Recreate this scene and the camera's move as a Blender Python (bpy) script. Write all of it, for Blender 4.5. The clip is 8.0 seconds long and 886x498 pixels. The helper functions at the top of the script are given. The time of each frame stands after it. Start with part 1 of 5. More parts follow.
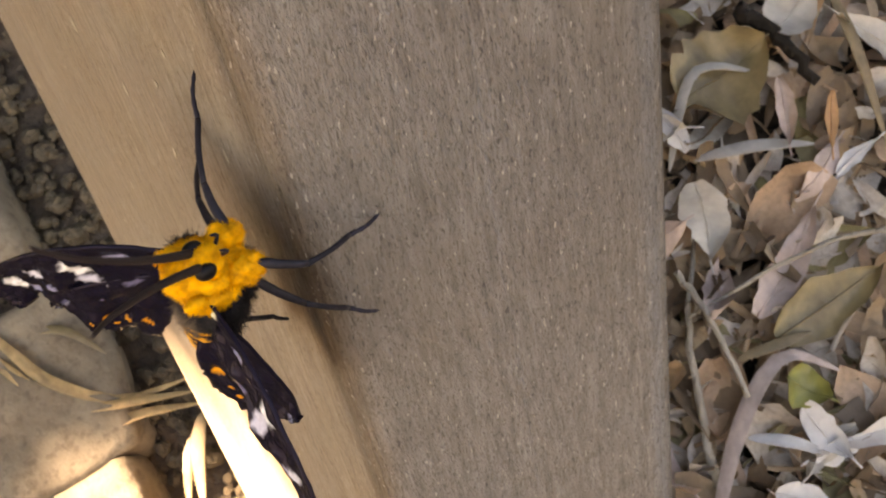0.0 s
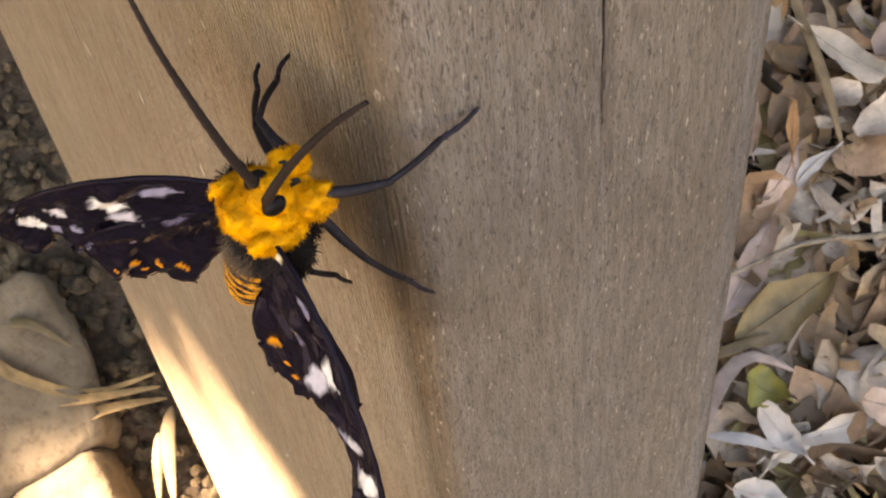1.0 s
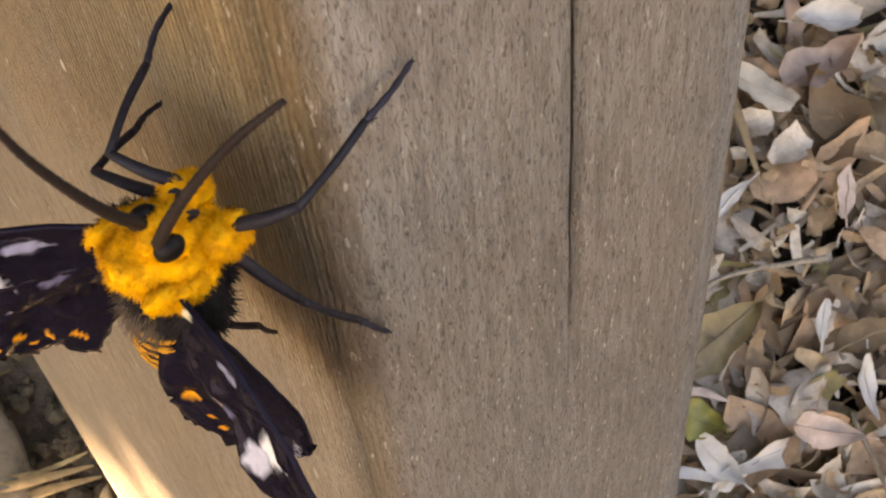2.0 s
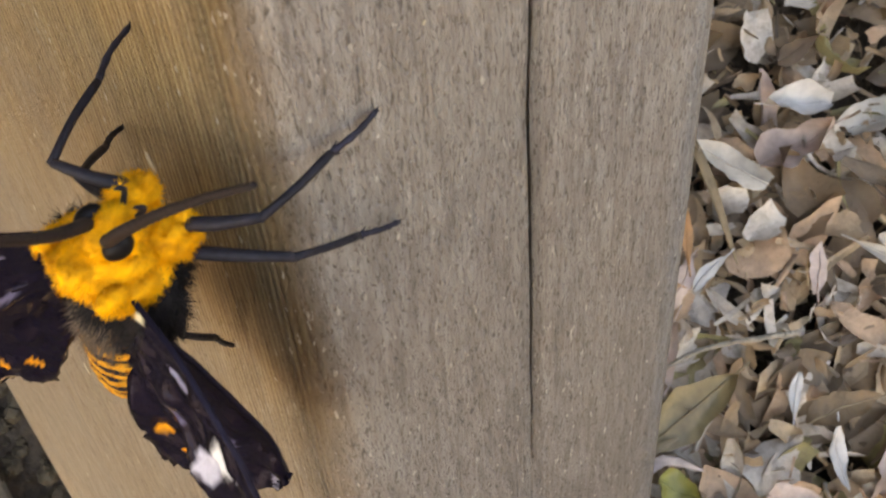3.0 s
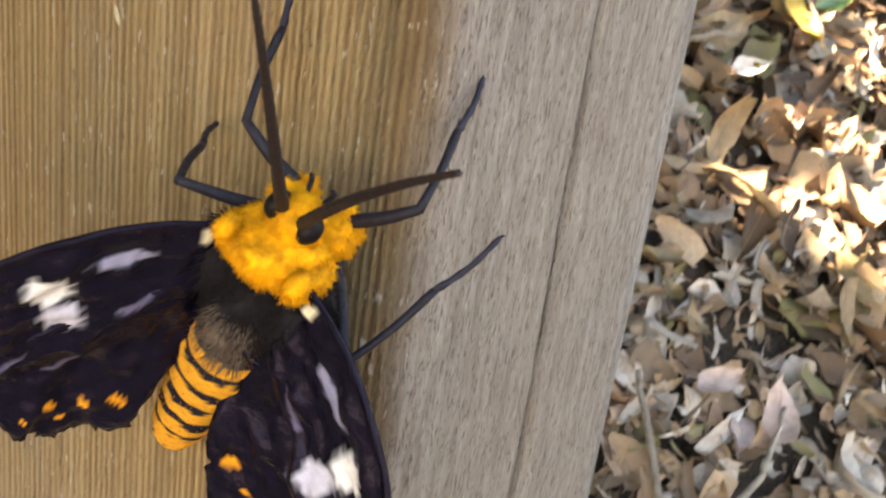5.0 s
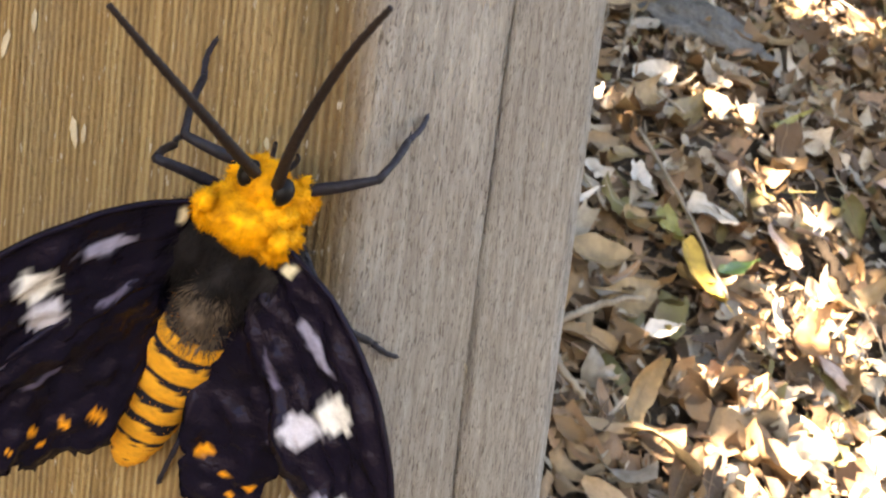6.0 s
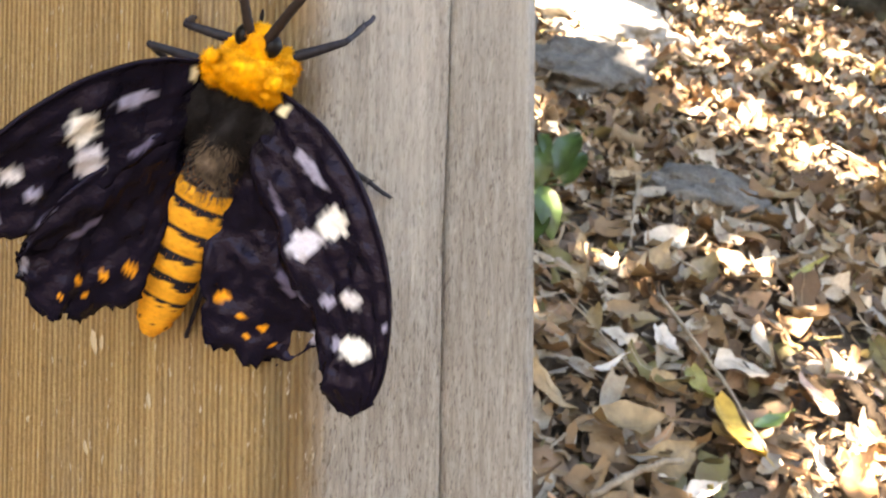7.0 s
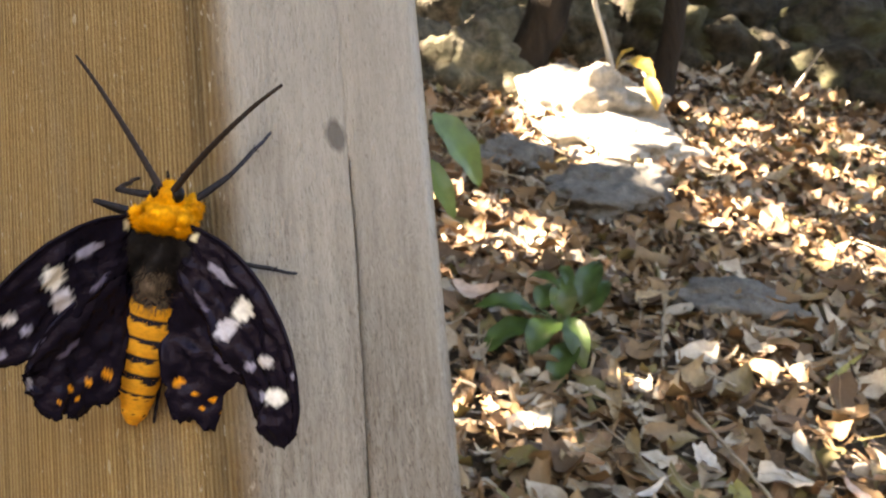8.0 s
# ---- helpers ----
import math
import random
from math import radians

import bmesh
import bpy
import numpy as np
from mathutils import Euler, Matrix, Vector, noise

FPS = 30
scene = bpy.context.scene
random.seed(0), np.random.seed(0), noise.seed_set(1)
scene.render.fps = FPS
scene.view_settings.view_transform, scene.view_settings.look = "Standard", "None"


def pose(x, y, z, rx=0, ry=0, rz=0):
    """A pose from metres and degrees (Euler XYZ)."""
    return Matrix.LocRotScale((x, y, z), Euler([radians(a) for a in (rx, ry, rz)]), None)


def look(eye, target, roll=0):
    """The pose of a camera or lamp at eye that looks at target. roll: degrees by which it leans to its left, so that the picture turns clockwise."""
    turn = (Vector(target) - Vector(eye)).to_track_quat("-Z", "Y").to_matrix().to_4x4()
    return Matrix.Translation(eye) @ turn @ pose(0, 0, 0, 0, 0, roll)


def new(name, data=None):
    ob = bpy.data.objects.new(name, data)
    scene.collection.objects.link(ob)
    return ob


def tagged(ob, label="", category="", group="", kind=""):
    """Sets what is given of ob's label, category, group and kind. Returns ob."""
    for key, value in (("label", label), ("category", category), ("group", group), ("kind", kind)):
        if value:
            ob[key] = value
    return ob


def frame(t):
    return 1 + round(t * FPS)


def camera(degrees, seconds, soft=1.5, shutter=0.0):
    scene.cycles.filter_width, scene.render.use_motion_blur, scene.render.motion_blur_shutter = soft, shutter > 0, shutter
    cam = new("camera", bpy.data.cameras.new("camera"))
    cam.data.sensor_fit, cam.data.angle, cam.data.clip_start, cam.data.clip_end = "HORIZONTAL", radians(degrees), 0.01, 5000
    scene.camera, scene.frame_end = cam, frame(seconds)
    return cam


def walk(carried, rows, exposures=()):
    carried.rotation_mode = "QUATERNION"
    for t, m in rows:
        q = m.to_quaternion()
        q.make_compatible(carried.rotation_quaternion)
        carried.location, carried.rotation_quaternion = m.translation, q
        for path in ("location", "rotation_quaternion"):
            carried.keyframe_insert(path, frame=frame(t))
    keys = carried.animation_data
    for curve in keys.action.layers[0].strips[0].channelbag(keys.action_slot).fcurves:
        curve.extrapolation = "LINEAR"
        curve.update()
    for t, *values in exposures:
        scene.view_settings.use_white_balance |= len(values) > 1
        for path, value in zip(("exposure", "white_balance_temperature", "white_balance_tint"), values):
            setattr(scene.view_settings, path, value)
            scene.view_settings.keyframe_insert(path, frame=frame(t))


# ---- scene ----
# The camera's way: it circles down and back from a moth on a board.
cam = camera(43.3, 8.0, 2.0, 0.2)
# A small lens held close: a slight blur before and behind the moth's distance.
cam.data.dof.use_dof, cam.data.dof.focus_distance, cam.data.dof.aperture_fstop = True, 0.10, 200
PATH = [
    (0.0, look((0.0725, -0.0212, 0.0185), (0.0078, 0.0100, -0.0511), -12.63)),
    (0.5, look((0.0652, -0.0235, 0.0245), (0.0028, 0.0079, -0.0470), -12.59)),
    (1.0, look((0.0550, -0.0308, 0.0363), (-0.0027, 0.0045, -0.0374), -7.76)),
    (1.4, look((0.0490, -0.0247, 0.0410), (-0.0045, 0.0140, -0.0341), -8.44)),
    (1.5, look((0.0471, -0.0236, 0.0411), (-0.0062, 0.0154, -0.0340), -7.83)),
    (1.7, look((0.0417, -0.0245, 0.0442), (-0.0110, 0.0157, -0.0306), -7.43)),
    (2.8, look((0.0406, -0.0209, 0.0599), (-0.0127, 0.0218, -0.0132), -5.83)),
    (3.0, look((0.0437, -0.0232, 0.0645), (-0.0103, 0.0205, -0.0075), -5.39)),
    (3.5, look((0.0371, -0.0352, 0.0615), (-0.0122, 0.0185, -0.0069), -1.45)),
    (4.0, look((0.0347, -0.0421, 0.0741), (-0.0096, 0.0175, 0.0071), 2.71)),
    (4.2, look((0.0324, -0.0431, 0.0778), (-0.0125, 0.0176, 0.0123), 3.35)),
    (5.3, look((0.0323, -0.0560, 0.0760), (-0.0118, 0.0290, 0.0473), 8.60)),
    (5.5, look((0.0338, -0.0557, 0.0785), (-0.0106, 0.0300, 0.0525), 7.90)),
    (6.0, look((0.0394, -0.0619, 0.0749), (-0.0062, 0.0261, 0.0615), 6.80)),
    (6.5, look((0.0493, -0.0697, 0.0711), (0.0004, 0.0175, 0.0675), 3.80)),
    (7.0, look((0.0547, -0.0742, 0.0747), (0.0050, 0.0125, 0.0778), 0.50)),
    (7.5, look((0.0771, -0.0884, 0.0819), (0.0275, -0.0022, 0.0920), -2.50)),
    (8.0, look((0.0845, -0.0916, 0.0872), (0.0321, -0.0077, 0.1016), -5.40)),
]
EXPOSURES = [(0.0, 4.37, 9900, 25), (2.0, 4.4, 9800, 25), (3.0, 4.52, 9000, 20), (4.0, 4.64, 8500, 18), (5.5, 4.6, 8200, 18), (6.0, 4.52, 8200, 18), (7.0, 4.76, 8200, 18), (7.5, 4.54, 8300, 18), (8.0, 4.18, 8400, 18)]
walk(cam, PATH, EXPOSURES)

# ---- light: a sunny sky, the sun behind and to the left of the view ----
SUN = Vector((-0.46, -0.52, 0.72)).normalized()
world = bpy.data.worlds.new("sky")
scene.world = world
world.use_nodes = True
wn = world.node_tree.nodes
sky = wn.new("ShaderNodeTexSky")
sky.sky_type, sky.sun_disc = "NISHITA", False
sky.sun_elevation = math.asin(SUN.z)
sky.sun_rotation = math.atan2(SUN.x, SUN.y)
wn["Background"].inputs["Strength"].default_value = 0.065
world.node_tree.links.new(sky.outputs[0], wn["Background"].inputs["Color"])
sun = new("sun", bpy.data.lights.new("sun", "SUN"))
sun.data.energy, sun.data.angle, sun.data.color = 5.0, radians(0.53), (1.0, 0.94, 0.84)
sun.matrix_world = look(SUN * 10, (0, 0, 0))


# ---- materials ----
class Nodes:
    """Short ways to wire a node material."""

    def __init__(self, name, rough=0.8, spec=0.5):
        self.mat = bpy.data.materials.new(name)
        self.mat.use_nodes = True
        self.tree = self.mat.node_tree
        self.bsdf = self.tree.nodes["Principled BSDF"]
        self.bsdf.inputs["Roughness"].default_value = rough
        self.bsdf.inputs["Specular IOR Level"].default_value = spec

    def add(self, kind, **links):
        n = self.tree.nodes.new(kind)
        return n

    def link(self, a, b):
        self.tree.links.new(a, b)

    def coords(self, scale=(1, 1, 1), rot=(0, 0, 0), space="Object"):
        tc, mp = self.add("ShaderNodeTexCoord"), self.add("ShaderNodeMapping")
        self.link(tc.outputs[space], mp.inputs["Vector"])
        mp.inputs["Scale"].default_value = scale
        mp.inputs["Rotation"].default_value = rot
        return mp.outputs[0]

    def noise(self, scale, vec=None, detail=4, rough=0.55, dist=0.0):
        n = self.add("ShaderNodeTexNoise")
        n.inputs["Scale"].default_value = scale
        n.inputs["Detail"].default_value = detail
        n.inputs["Roughness"].default_value = rough
        n.inputs["Distortion"].default_value = dist
        if vec:
            self.link(vec, n.inputs["Vector"])
        return n.outputs["Fac"]

    def ramp(self, fac, stops):
        n = self.add("ShaderNodeValToRGB")
        el = n.color_ramp.elements
        while len(el) < len(stops):
            el.new(0.5)
        for e, (p, c) in zip(el, stops):
            e.position = p
            e.color = (*c, 1) if len(c) == 3 else c
        self.link(fac, n.inputs[0])
        return n.outputs[0]

    def mix(self, fac, a, b, mode="MIX"):
        n = self.add("ShaderNodeMix")
        n.data_type, n.blend_type = "RGBA", mode
        for src, i in ((fac, 0), (a, 6), (b, 7)):
            if isinstance(src, (int, float)):
                n.inputs[i].default_value = src
            elif isinstance(src, tuple):
                n.inputs[i].default_value = (*src, 1)
            else:
                self.link(src, n.inputs[i])
        return n.outputs[2]

    def math(self, op, a, b=0.0):
        n = self.add("ShaderNodeMath")
        n.operation = op
        for src, i in ((a, 0), (b, 1)):
            if isinstance(src, (int, float)):
                n.inputs[i].default_value = src
            else:
                self.link(src, n.inputs[i])
        return n.outputs[0]

    def bump(self, height, dist, strength=1.0, normal=None):
        n = self.add("ShaderNodeBump")
        n.inputs["Distance"].default_value = dist
        n.inputs["Strength"].default_value = strength
        self.link(height, n.inputs["Height"])
        if normal:
            self.link(normal, n.inputs["Normal"])
        self.link(n.outputs[0], self.bsdf.inputs["Normal"])
        return n.outputs[0]

    def color(self, c):
        if isinstance(c, tuple):
            self.bsdf.inputs["Base Color"].default_value = (*c, 1)
        else:
            self.link(c, self.bsdf.inputs["Base Color"])
        return self.mat


def wood_material():
    """Rough-sawn timber: warm brown and ribbed on the wide face, weathered grey and checked on the narrow one."""
    n = Nodes("weathered_timber", 0.85, 0.2)
    wob = n.noise(1.0, n.coords((160, 160, 14)), 3, 0.6)
    ribs = n.noise(1.0, n.coords((1250, 1250, 7)), 2, 0.5, 0.25)
    fine = n.noise(1.0, n.coords((4200, 4200, 300)), 3, 0.65)
    wave = n.add("ShaderNodeTexWave")
    wave.wave_type, wave.bands_direction = "BANDS", "X"
    n.link(n.coords((1, 1, 0.04)), wave.inputs["Vector"])
    for key, val in (("Scale", 470.0), ("Distortion", 3.5), ("Detail", 2.0), ("Detail Scale", 0.6)):
        wave.inputs[key].default_value = val
    # Saw lines: even fine ribs, broken up by the grain.
    saw = n.math("ADD", n.math("MULTIPLY", wave.outputs["Fac"], 0.22), n.math("ADD", n.math("MULTIPLY", ribs, 0.53), n.math("MULTIPLY", fine, 0.25)))
    grain = n.noise(1.0, n.coords((800, 800, 130), (0.02, 0.0, 0)), 5, 0.7, 0.3)
    checks = n.noise(1.0, n.coords((3300, 3300, 1000), (0.10, 0.0, 0)), 4, 0.65, 0.8)
    fibre = n.noise(1.0, n.coords((3200, 3200, 900)), 3, 0.6)
    blotch = n.noise(60, n.coords((1, 1, 0.35)), 4, 0.6)
    broad = n.noise(22, n.coords((1, 1, 0.5)), 3, 0.5)
    speck = n.noise(1.0, n.coords((1700, 1700, 620)), 3, 0.6)
    brown = n.ramp(saw, [(0.30, (0.195, 0.112, 0.044)), (0.5, (0.350, 0.222, 0.092)), (0.66, (0.480, 0.335, 0.155))])
    brown = n.mix(n.ramp(wob, [(0.35, (0.5, 0.5, 0.5)), (0.65, (0, 0, 0))]), brown, n.mix(0.5, brown, (0.13, 0.10, 0.065)))
    grey = n.ramp(grain, [(0.26, (0.215, 0.176, 0.140)), (0.5, (0.385, 0.328, 0.268)), (0.74, (0.540, 0.478, 0.402))])
    grey = n.mix(n.ramp(checks, [(0.37, (0.72, 0.72, 0.72)), (0.455, (0, 0, 0))]), grey, (0.060, 0.045, 0.033))
    grey = n.mix(n.ramp(broad, [(0.35, (0.55, 0.55, 0.55)), (0.65, (0, 0, 0))]), grey, n.mix(0.5, grey, (0.14, 0.105, 0.075)))
    tc, sep = n.add("ShaderNodeTexCoord"), n.add("ShaderNodeSeparateXYZ")
    n.link(tc.outputs["Object"], sep.inputs[0])
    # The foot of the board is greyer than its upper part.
    foot = n.math("ADD", n.math("MULTIPLY", sep.outputs[2], -9.0), n.math("MULTIPLY", blotch, 0.7))
    brown = n.mix(n.ramp(foot, [(0.0, (0, 0, 0)), (0.75, (0.75, 0.75, 0.75))]), brown, n.mix(0.25, grey, brown))
    # Sky light put into the colour: paler towards the top, darker brown below, in uneven streaks.
    streak = n.noise(1.0, n.coords((95, 95, 9)), 4, 0.6)
    low_shade = n.math("ADD", n.math("MULTIPLY", sep.outputs[2], -7.0), n.math("MULTIPLY", n.math("ADD", streak, broad), 0.75))
    grey = n.mix(n.ramp(low_shade, [(0.45, (0, 0, 0)), (1.35, (0.85, 0.85, 0.85))]), grey, n.mix(0.55, grey, (0.092, 0.077, 0.064)))
    top_light = n.math("ADD", n.math("MULTIPLY", sep.outputs[2], 8.0), n.math("MULTIPLY", n.math("SUBTRACT", streak, 0.5), 0.9))
    grey = n.mix(n.ramp(top_light, [(0.65, (0, 0, 0)), (1.15, (0.75, 0.75, 0.75))]), grey, n.mix(0.6, grey, (0.72, 0.65, 0.55)))
    # A dark stain runs along the corner, widened to take in the moth's shade.
    band = n.math("ADD", n.math("MULTIPLY", sep.outputs[0], 105.0), n.math("MULTIPLY", n.math("SUBTRACT", wob, 0.5), 1.3))
    brown = n.mix(n.ramp(n.math("ADD", band, 1.0), [(0.10, (0, 0, 0)), (0.85, (0.85, 0.85, 0.85))]), brown, n.mix(0.25, (0.085, 0.050, 0.024), brown))
    # Weathering reaches a little round the corner, unevenly.
    edge = n.math("ADD", n.math("MULTIPLY", sep.outputs[1], 330.0), n.math("MULTIPLY", n.math("SUBTRACT", blotch, 0.5), 1.1))
    base = n.mix(n.ramp(edge, [(0.05, (0, 0, 0)), (0.75, (1, 1, 1))]), brown, grey)
    base = n.mix(n.ramp(blotch, [(0.45, (0, 0, 0)), (0.75, (0.4, 0.4, 0.4))]), base, n.mix(0.5, base, (0.27, 0.21, 0.14)))
    base = n.mix(n.ramp(speck, [(0.635, (0, 0, 0)), (0.71, (0.8, 0.8, 0.8))]), base, (0.54, 0.46, 0.36))
    base = n.mix(n.ramp(speck, [(0.29, (0.45, 0.45, 0.45)), (0.36, (0, 0, 0))]), base, (0.11, 0.078, 0.046))
    base = n.mix(n.ramp(fibre, [(0.25, (0.5, 0.5, 0.5)), (0.42, (0, 0, 0))]), base, (0.075, 0.055, 0.04))
    # A round stain above the end of the crack.
    gap = n.add("ShaderNodeVectorMath")
    gap.operation = "DISTANCE"
    n.link(tc.outputs["Object"], gap.inputs[0])
    gap.inputs[1].default_value = (0.0, 0.0205, 0.1235)
    spot = n.math("ADD", n.math("MULTIPLY", gap.outputs["Value"], 1000.0), n.math("MULTIPLY", grain, 1.6))
    base = n.mix(n.ramp(n.math("DIVIDE", spot, 6.0), [(0.40, (0.7, 0.7, 0.7)), (0.55, (0, 0, 0))]), base, (0.085, 0.065, 0.055))
    h = n.math("ADD", n.math("MULTIPLY", saw, 1.1), n.math("ADD", n.math("MULTIPLY", checks, 0.9), n.math("ADD", n.math("MULTIPLY", fibre, 0.5), n.math("MULTIPLY", speck, 0.6))))
    n.bump(h, 0.0010, 0.95)
    return n.color(base)


def leaf_material(name, stops, island=True, rough=0.65):
    n = Nodes(name, rough, 0.35)
    if island:
        geo = n.add("ShaderNodeNewGeometry")
        rnd = geo.outputs["Random Per Island"]
    else:
        rnd = n.add("ShaderNodeObjectInfo").outputs["Random"]
    base = n.ramp(rnd, stops)
    n.mat.node_tree.nodes[base.node.name].color_ramp.interpolation = "CONSTANT" if island else "CONSTANT"
    stain = n.noise(45, n.coords(), 5, 0.65)
    fine = n.noise(420, n.coords(), 3, 0.6)
    base = n.mix(n.ramp(stain, [(0.42, (0, 0, 0)), (0.75, (0.7, 0.7, 0.7))]), base, (0.10, 0.065, 0.04))
    base = n.mix(n.ramp(fine, [(0.3, (0.35, 0.35, 0.35)), (0.55, (0, 0, 0))]), base, (0.16, 0.11, 0.07))
    n.bump(n.math("ADD", stain, n.math("MULTIPLY", fine, 0.4)), 0.0025, 0.6)
    return n.color(base)


def stone_material(name, dark, light, moss=0.0, relief=0.02):
    n = Nodes(name, 0.9, 0.3)
    big, mid, fine = n.noise(9, n.coords(), 5, 0.6), n.noise(45, n.coords(), 5, 0.65), n.noise(260, n.coords(), 3, 0.6)
    base = n.ramp(mid, [(0.3, dark), (0.7, light)])
    base = n.mix(n.ramp(fine, [(0.3, (0.5, 0.5, 0.5)), (0.5, (0, 0, 0))]), base, tuple(c * 0.45 for c in dark))
    if moss:
        base = n.mix(n.ramp(big, [(0.45, (0, 0, 0)), (0.62, (moss, moss, moss))]), base, (0.07, 0.075, 0.03))
    n.bump(n.math("ADD", big, n.math("ADD", n.math("MULTIPLY", mid, 0.5), n.math("MULTIPLY", fine, 0.15))), relief, 0.8)
    return n.color(base)


def bark_material(name, dark, light):
    n = Nodes(name, 0.92, 0.2)
    a = n.noise(30, n.coords((1, 1, 0.18)), 6, 0.65, 0.5)
    b = n.noise(120, n.coords((1, 1, 0.4)), 3, 0.6)
    n.bump(n.math("ADD", a, n.math("MULTIPLY", b, 0.3)), 0.012, 0.9)
    return n.color(n.ramp(a, [(0.3, dark), (0.7, light)]))


def plain(name, col, rough, var=0.25, scale=400, spec=0.5, bump=0.0):
    n = Nodes(name, rough, spec)
    f = n.noise(scale, n.coords(), 4, 0.6)
    c = n.ramp(f, [(0.3, tuple(x * (1 - var) for x in col)), (0.7, tuple(min(1, x * (1 + var)) for x in col))])
    if bump:
        n.bump(f, bump, 0.7)
    return n.color(c)


def painted(name, rough, spec=0.4, bump_scale=2500, bump=0.00012):
    """Colour carried by the mesh itself (wing scales, abdomen rings)."""
    n = Nodes(name, rough, spec)
    at = n.add("ShaderNodeVertexColor")
    at.layer_name = "pattern"
    f = n.noise(bump_scale, n.coords(), 3, 0.6)
    n.bump(f, bump, 0.7)
    return n.color(n.mix(n.ramp(f, [(0.3, (0.35, 0.35, 0.35)), (0.6, (0, 0, 0))]), at.outputs["Color"], n.mix(0.6, at.outputs["Color"], (0.01, 0.008, 0.012))))


WOOD = wood_material()
DRY = [(0.0, (0.300, 0.205, 0.115)), (0.12, (0.205, 0.122, 0.058)), (0.22, (0.450, 0.385, 0.300)), (0.34, (0.105, 0.060, 0.030)), (0.48, (0.250, 0.155, 0.078)), (0.60, (0.330, 0.285, 0.225)),
       (0.72, (0.295, 0.180, 0.105)), (0.82, (0.065, 0.040, 0.023)), (0.94, (0.150, 0.130, 0.045))]
LITTER = leaf_material("dry_leaf", DRY, True)
# The same leaves in a brighter copy, partly standing for more sky light.
PALE_LITTER = leaf_material("pale_dry_leaf", [(p, (c[0] * 1.25 + 0.095, c[1] * 1.22 + 0.072, c[2] * 1.25 + 0.046)) for p, c in DRY], True)
FALLEN = leaf_material("fallen_leaf", DRY, False)
SOIL = stone_material("soil", (0.035, 0.025, 0.017), (0.10, 0.07, 0.045))
ROCK = stone_material("pale_rock", (0.22, 0.20, 0.17), (0.42, 0.39, 0.34))
GREYROCK = stone_material("grey_rock", (0.075, 0.072, 0.066), (0.175, 0.167, 0.153))
# One mossy rock in two tones: shade and broken light put into the colour.
SHADEDMOSS = stone_material("shaded_mossy_rock", (0.005, 0.0045, 0.003), (0.056, 0.047, 0.032), 0.45)
LITMOSS = stone_material("lit_mossy_rock", (0.015, 0.014, 0.011), (0.17, 0.15, 0.11), 0.35)
PAVER = stone_material("paving_stone", (0.115, 0.088, 0.058), (0.21, 0.168, 0.115), relief=0.005)
CHIP = plain("pale_wood_chip", (0.46, 0.37, 0.24), 0.7, 0.25, 900)
GRIT = stone_material("grit", (0.022, 0.016, 0.010), (0.15, 0.11, 0.065))
# Bark brought close to black, the wood's deep shade put into its colour.
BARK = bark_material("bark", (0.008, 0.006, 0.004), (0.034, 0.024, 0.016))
PALEBARK = bark_material("pale_bark", (0.35, 0.32, 0.27), (0.6, 0.57, 0.5))
TWIG = bark_material("twig", (0.17, 0.13, 0.09), (0.42, 0.36, 0.28))
LIGHTGREEN = plain("light_green_leaf", (0.085, 0.145, 0.035), 0.4, 0.35, 60, 0.45, 0.001)
GREEN = plain("green_leaf", (0.034, 0.066, 0.016), 0.38, 0.45, 60, 0.45, 0.001)
CANOPY = plain("canopy_leaf", (0.05, 0.10, 0.025), 0.5, 0.3, 8)
STRAW = plain("dry_blade", (0.40, 0.26, 0.115), 0.6, 0.4, 160, 0.4, 0.0006)
FUR = plain("orange_fur", (0.82, 0.315, 0.009), 0.8, 0.45, 800, 0.15)
DARKFUR = plain("grey_brown_fur", (0.008, 0.0064, 0.0068), 0.8, 0.6, 900, 0.2)
TUFT = plain("brown_fur", (0.11, 0.082, 0.060), 0.8, 0.5, 900, 0.2)
EYE = plain("black_eye", (0.005, 0.004, 0.004), 0.5, 0.1, 500, 0.15)
LIMB = plain("dark_chitin", (0.012, 0.010, 0.014), 0.6, 0.4, 1500, 0.25, 0.00012)
FOOT = plain("grey_chitin", (0.018, 0.016, 0.024), 0.6, 0.4, 1500, 0.25, 0.00012)
HORN = plain("antenna_brown", (0.016, 0.009, 0.007), 0.7, 0.3, 2500, 0.3, 0.0001)
WING = painted("wing_scales", 0.24, 0.09, 900, 0.00035)
WING.node_tree.nodes["Principled BSDF"].inputs["Specular Tint"].default_value = (0.85, 0.72, 1.0, 1)
ABDO = painted("abdomen_fur", 0.8, 0.2, 1800, 0.0002)


# ---- building helpers ----
def part(name, bm, material, parent=None, label="", smooth=True):
    """Link a bmesh as one mesh object under a thing or under a part."""
    me = bpy.data.meshes.new(name)
    bm.to_mesh(me)
    bm.free()
    me.materials.append(material)
    if smooth:
        me.shade_smooth()
    ob = new(name, me)
    if parent:
        ob.parent = parent
    if label:
        ob["label"] = label
    return ob


def sheet(name, verts, faces, material, parent=None, smooth=True):
    me = bpy.data.meshes.new(name)
    me.from_pydata(verts, [], faces)
    me.materials.append(material)
    if smooth:
        me.shade_smooth()
    me.update()
    ob = new(name, me)
    if parent:
        ob.parent = parent
    return ob


